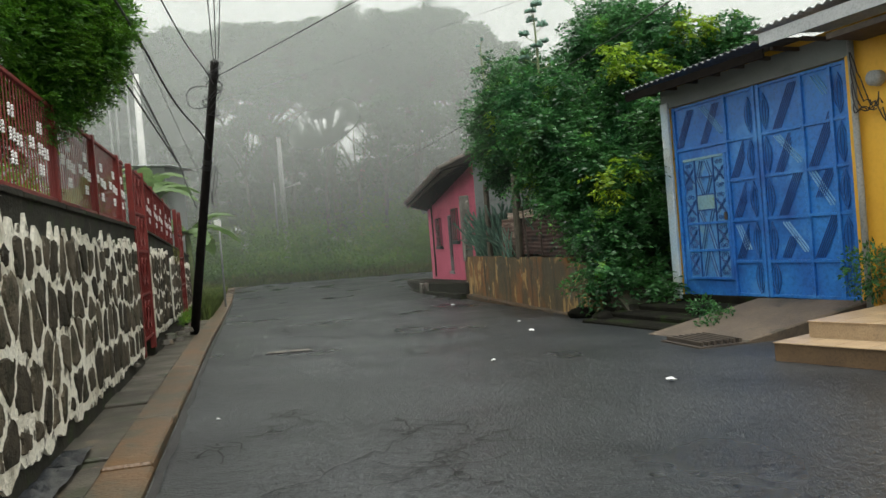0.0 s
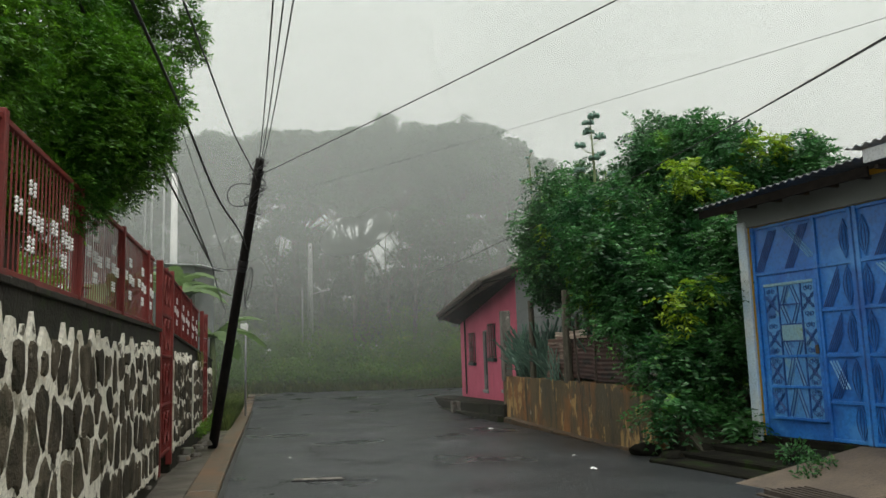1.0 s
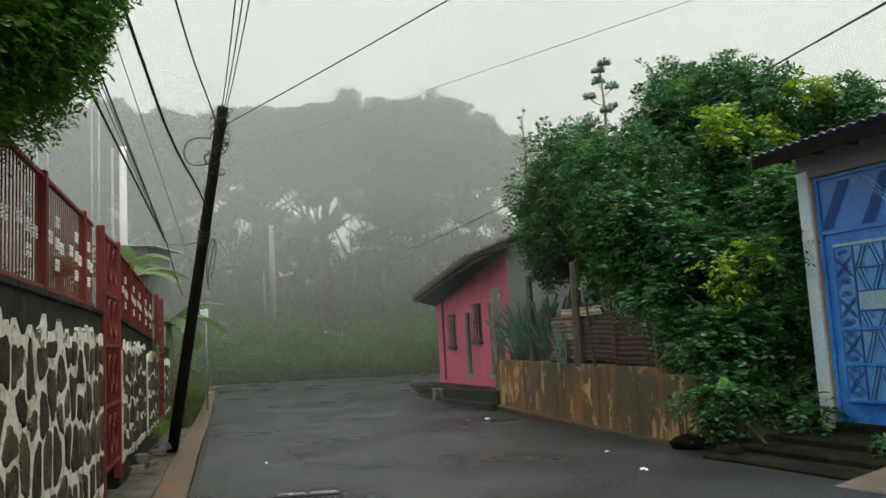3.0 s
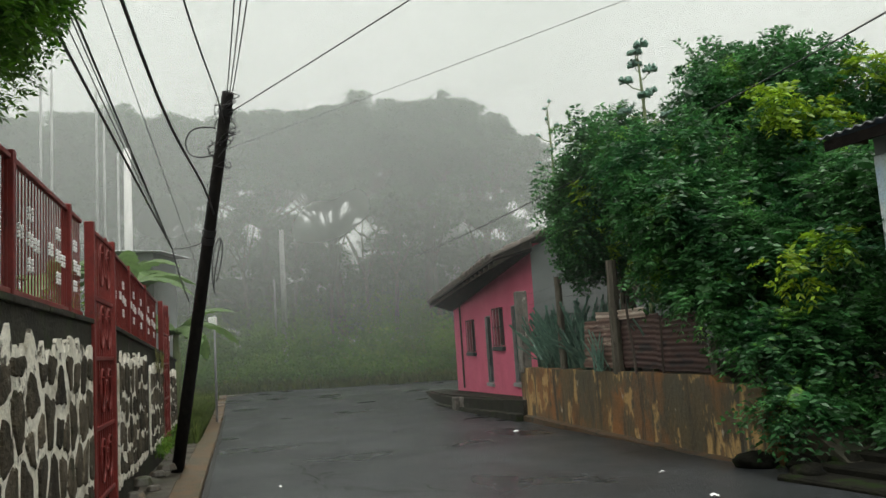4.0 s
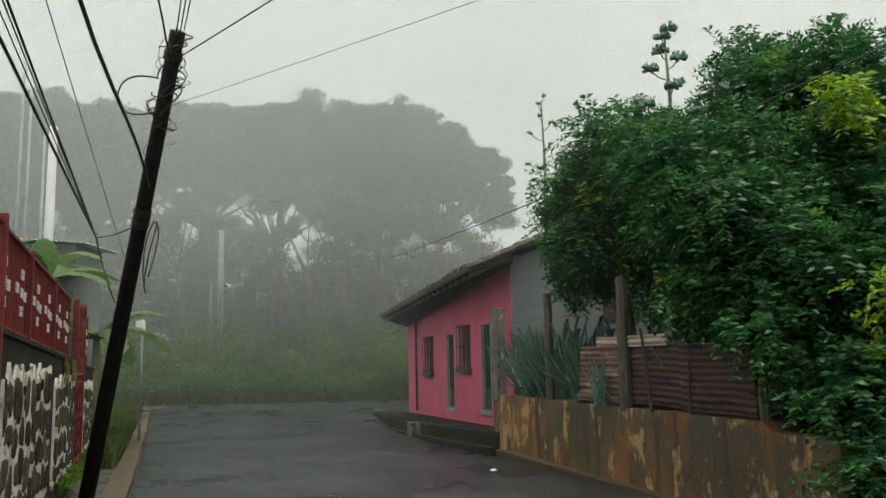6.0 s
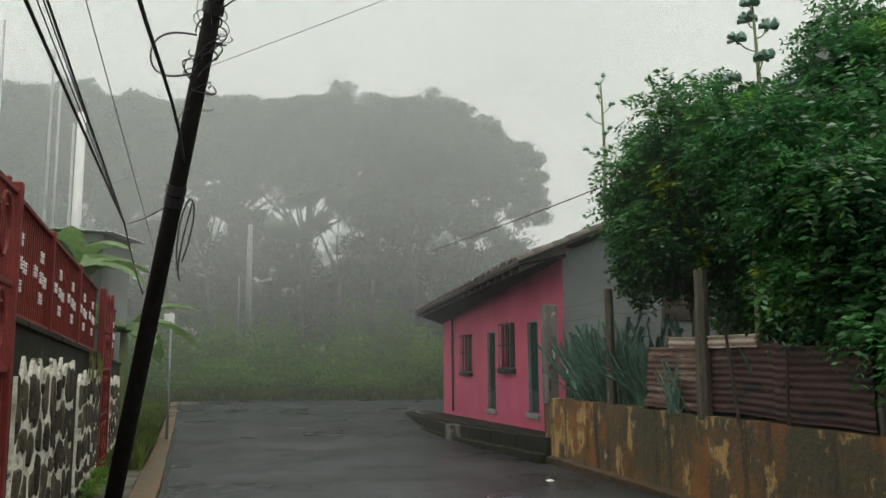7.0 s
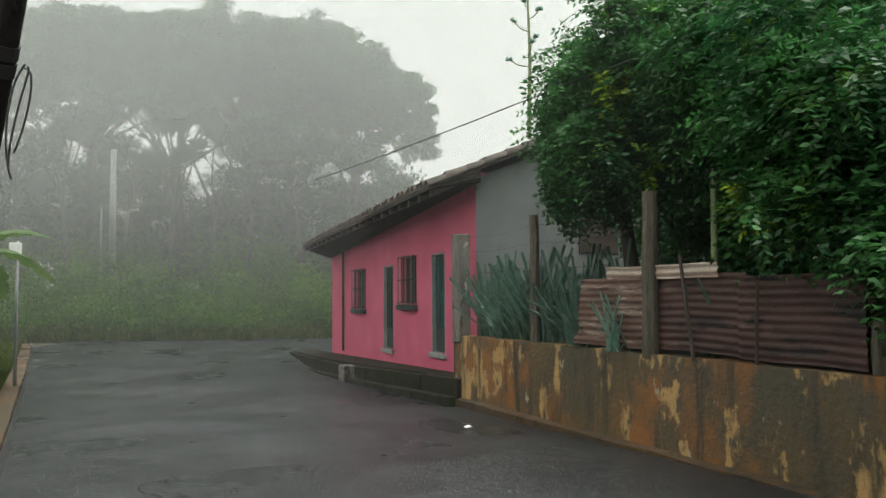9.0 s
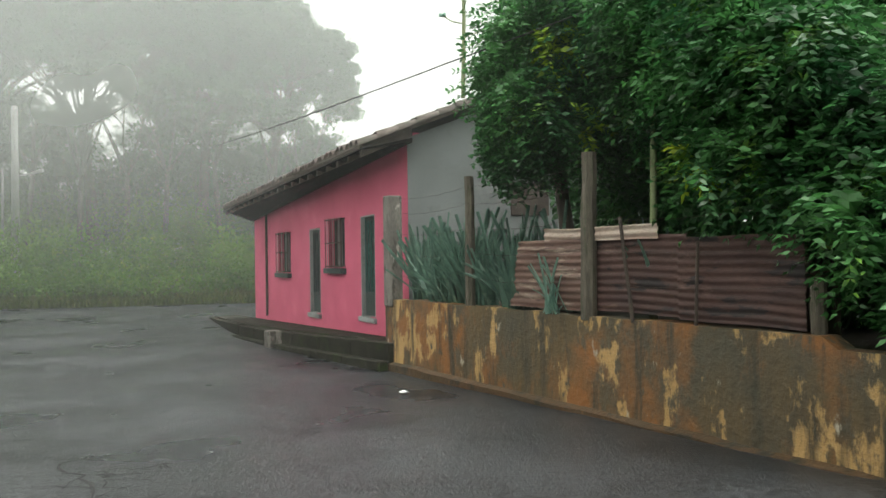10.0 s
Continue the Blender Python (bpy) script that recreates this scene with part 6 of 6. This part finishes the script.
# shrubs beyond the fence and against the far side of the yard
yb = []
for i in range(46):
    s_, d = qb.uniform(9, 34), qb.uniform(2.5, 12)
    p = LW @ Vector((s_, d, 0))
    yb.append((p.x, p.y, 1.7 + qb.uniform(0, 1.6), qb.uniform(0.6, 1.3), qb.uniform(0.6, 1.3), qb.uniform(0.6, 1.2)))
tagged(part("shrubs", foliage("shrubs", yb, 36000, 0.14, M_BUSH, 33, width=0.45, shell=0.3), None, None), "green shrubs in the yard behind the red fence", "shrubs", kind="stuff")
# weeds at the blue gate and wall top
wd = [(4.05, 9.9, 0.16, 0.2, 0.35, 0.13), (3.8, 9.5, 0.08, 0.15, 0.25, 0.1), (3.9, 10.3, 0.25, 0.2, 0.25, 0.15), (5.45, 8.35, 0.75, 0.28, 0.3, 0.35)]
tagged(part("weeds", foliage("weeds", wd, 1500, 0.06, M_LEAF, 34, width=0.45, shell=0.2), None, None), "small green weeds beside the gate steps", "weeds", kind="stuff")

# weeds and rubble along the foot of the stone wall
wf = []
for s_ in (13.4, 14.4, 15.0, 17.2):
    p = LW @ Vector((s_, -0.12, 0.15))
    wf.append((p.x, p.y, 0.2, 0.14, 0.14, 0.13))
tagged(part("weed_fringe", foliage("weed_fringe", wf, 900, 0.05, M_BUSH, 35, width=0.4, shell=0.1), None, None), "yellow-green weeds along the foot of the stone wall", "weeds", kind="stuff")
for i, (s_, d, sc) in enumerate(((13.0, 0.75, 0.16), (13.6, 0.6, 0.12), (14.3, 0.8, 0.2), (15.2, 0.7, 0.14), (15.9, 0.62, 0.18), (9.8, 0.85, 0.08), (3.0, 0.86, 0.07))):
    q = random.Random(60 + i)
    ring = [(sc * q.uniform(0.7, 1.2) * math.cos(a), sc * q.uniform(0.6, 1.0) * math.sin(a)) for a in np.linspace(0, 5.4, 7)]
    g = Geo().add([(x, y, 0) for x, y in ring] + [(x * 0.75, y * 0.75, sc * 0.5) for x, y in ring] + [(0, 0, sc * 0.6)], [(k, (k + 1) % 7, (k + 1) % 7 + 7, k + 7) for k in range(7)] + [(k + 7, (k + 1) % 7 + 7, 14) for k in range(7)] + [tuple(range(6, -1, -1))])
    m_ = KERB @ Matrix.Translation((s_, d, ground_z(0, s_) + 0.12))
    single("rubble", g, M_SLAB, "broken lump of concrete on the narrow pavement", "rubble", m=m_, bevel=0.01, group="rubble by the wall")
slot = thing("drain_slot", Matrix.Translation((-2.33, 10.32, 0.004)) @ Matrix.Rotation(radians(8), 4, "Z"), "broken drain slot with two pale slabs in the asphalt", "drain")
part("slot", Geo().box(-0.36, 0.36, -0.09, 0.09, -0.02, 0.012), M_CRACK, slot)
for x in (-0.18, 0.17):
    part("slab", Geo().box(x - 0.15, x + 0.15, -0.055, 0.045, -0.02, 0.026), M_PILLAR, slot, "pale concrete slab", bevel=0.008)

# ---- mist drifting before the woods ----
for k, (y, dens, h) in enumerate(((15.2, 0.014, 22), (19.4, 0.035, 24), (25.0, 0.06, 28), (31.0, 0.085, 32), (36.5, 0.11, 34), (41.4, 0.15, 38), (47.4, 0.22, 40), (60.5, 0.34, 42))):
    g = Geo()
    n = 24
    for i in range(n + 1):
        x = -75 + 120 * i / n
        yy = y + 0.5 * math.sin(x * 0.09 + k) + 0.004 * (x + 8) ** 2 * 0.3
        for j in range(9):
            g.v.append((x, yy + j * 0.05, -1.0 + h * j / 8))
    g.f = [(i * 9 + j, (i + 1) * 9 + j, (i + 1) * 9 + j + 1, i * 9 + j + 1) for i in range(n) for j in range(8)]
    single("mist", g, mist_material("mist_veil", dens), "thin white mist drifting in front of the woods", "mist", "stuff", smooth=True)

# ---- litter and cracks ----
rl = random.Random(6)
for x, y, sc in ((-0.52, 18.67, 0.07), (2.67, 6.14, 0.06), (-1.6, 5.6, 0.03), (0.9, 8.1, 0.04), (1.2, 12.6, 0.04), (1.4, 10.9, 0.05), (-3.6, 13.0, 0.03)):
    g = Geo()
    ring = [(sc * rl.uniform(0.6, 1.2) * math.cos(a), sc * rl.uniform(0.4, 0.8) * math.sin(a), rl.uniform(0, sc * 0.5)) for a in np.linspace(0, 5.5, 7)]
    g.add(ring + [(0, 0, sc * 0.7), (0, 0, 0)], [(i, (i + 1) % 7, 7) for i in range(7)] + [((i + 1) % 7, i, 8) for i in range(7)])
    single("litter", g, M_PAPER, "crumpled scrap of white litter on the asphalt", "litter", m=Matrix.Translation((x, y, ground_z(x, y) + 0.012)), group="scraps on the road")
single("crack", crack([(-2.9, 10.1), (-2.4, 10.7), (-1.8, 10.6)], 2, 0.014), M_CRACK, "broken patch in the asphalt", "crack", "structure")
single("crack", crack([(-4.2, 15.6), (-3.6, 14.4), (-3.1, 13.2), (-2.9, 12.4)], 3, 0.012), M_CRACK, "branching crack in the asphalt", "crack", "structure")
single("crack", crack([(-0.4, 3.2), (0.2, 4.2), (0.5, 5.0)], 4, 0.006), M_CRACK, "fine branching crack in the asphalt", "crack", "structure")
single("crack", crack([(-2.8, 12.9), (-2.0, 12.2), (-1.2, 12.0)], 5, 0.012), M_CRACK, "fine crack across the lane", "crack", "structure")
for i, (x, y) in enumerate(((0.5, 3.6), (0.9, 4.2), (0.3, 4.6), (1.1, 3.3), (-1.2, 4.2), (-0.6, 5.2), (-3.3, 13.6), (-3.7, 14.8))):
    q = random.Random(500 + i)
    single("crack", crack([(x, y), (x + q.uniform(-0.5, 0.5), y + q.uniform(0.2, 0.5)), (x + q.uniform(-0.7, 0.7), y + q.uniform(0.4, 0.9))], 510 + i, 0.007), M_CRACK, "crazed fine cracks in the worn asphalt", "crack", "structure")
g = Geo()
for k in range(3):
    q = random.Random(k)
    n = 9
    for i in range(n):
        for j in range(5):
            g.v.append((-0.6 + k * 0.5 + i * 0.07, 0.6 + j * 0.06, 0.03 + 0.06 * abs(noise.noise(Vector((i * 0.9, j * 0.8, k * 3))))))
    base = k * n * 5
    g.f += [(base + i * 5 + j, base + (i + 1) * 5 + j, base + (i + 1) * 5 + j + 1, base + i * 5 + j + 1) for i in range(n - 1) for j in range(4)]
single("plastic_bag", g, M_PLASTIC, "torn black plastic lying at the foot of the wall", "bag", m=KERB @ Matrix.Translation((4.2, 0, 0)), smooth=True)

# ---- the stones of the retaining wall, one by one ----
cells = stone_cells()
cells.sort(key=lambda c: abs(c[0][0] - 7.0))
far = Geo()
for i, c in enumerate(cells):
    g = stone_geo(c)
    if i < 300:
        part("stone", g, M_STONE, stone_wall)
    else:
        far.add(g.v, g.f)
if far.v:
    tagged(part("stone_field", far, M_STONE, stone_wall), kind="stuff")
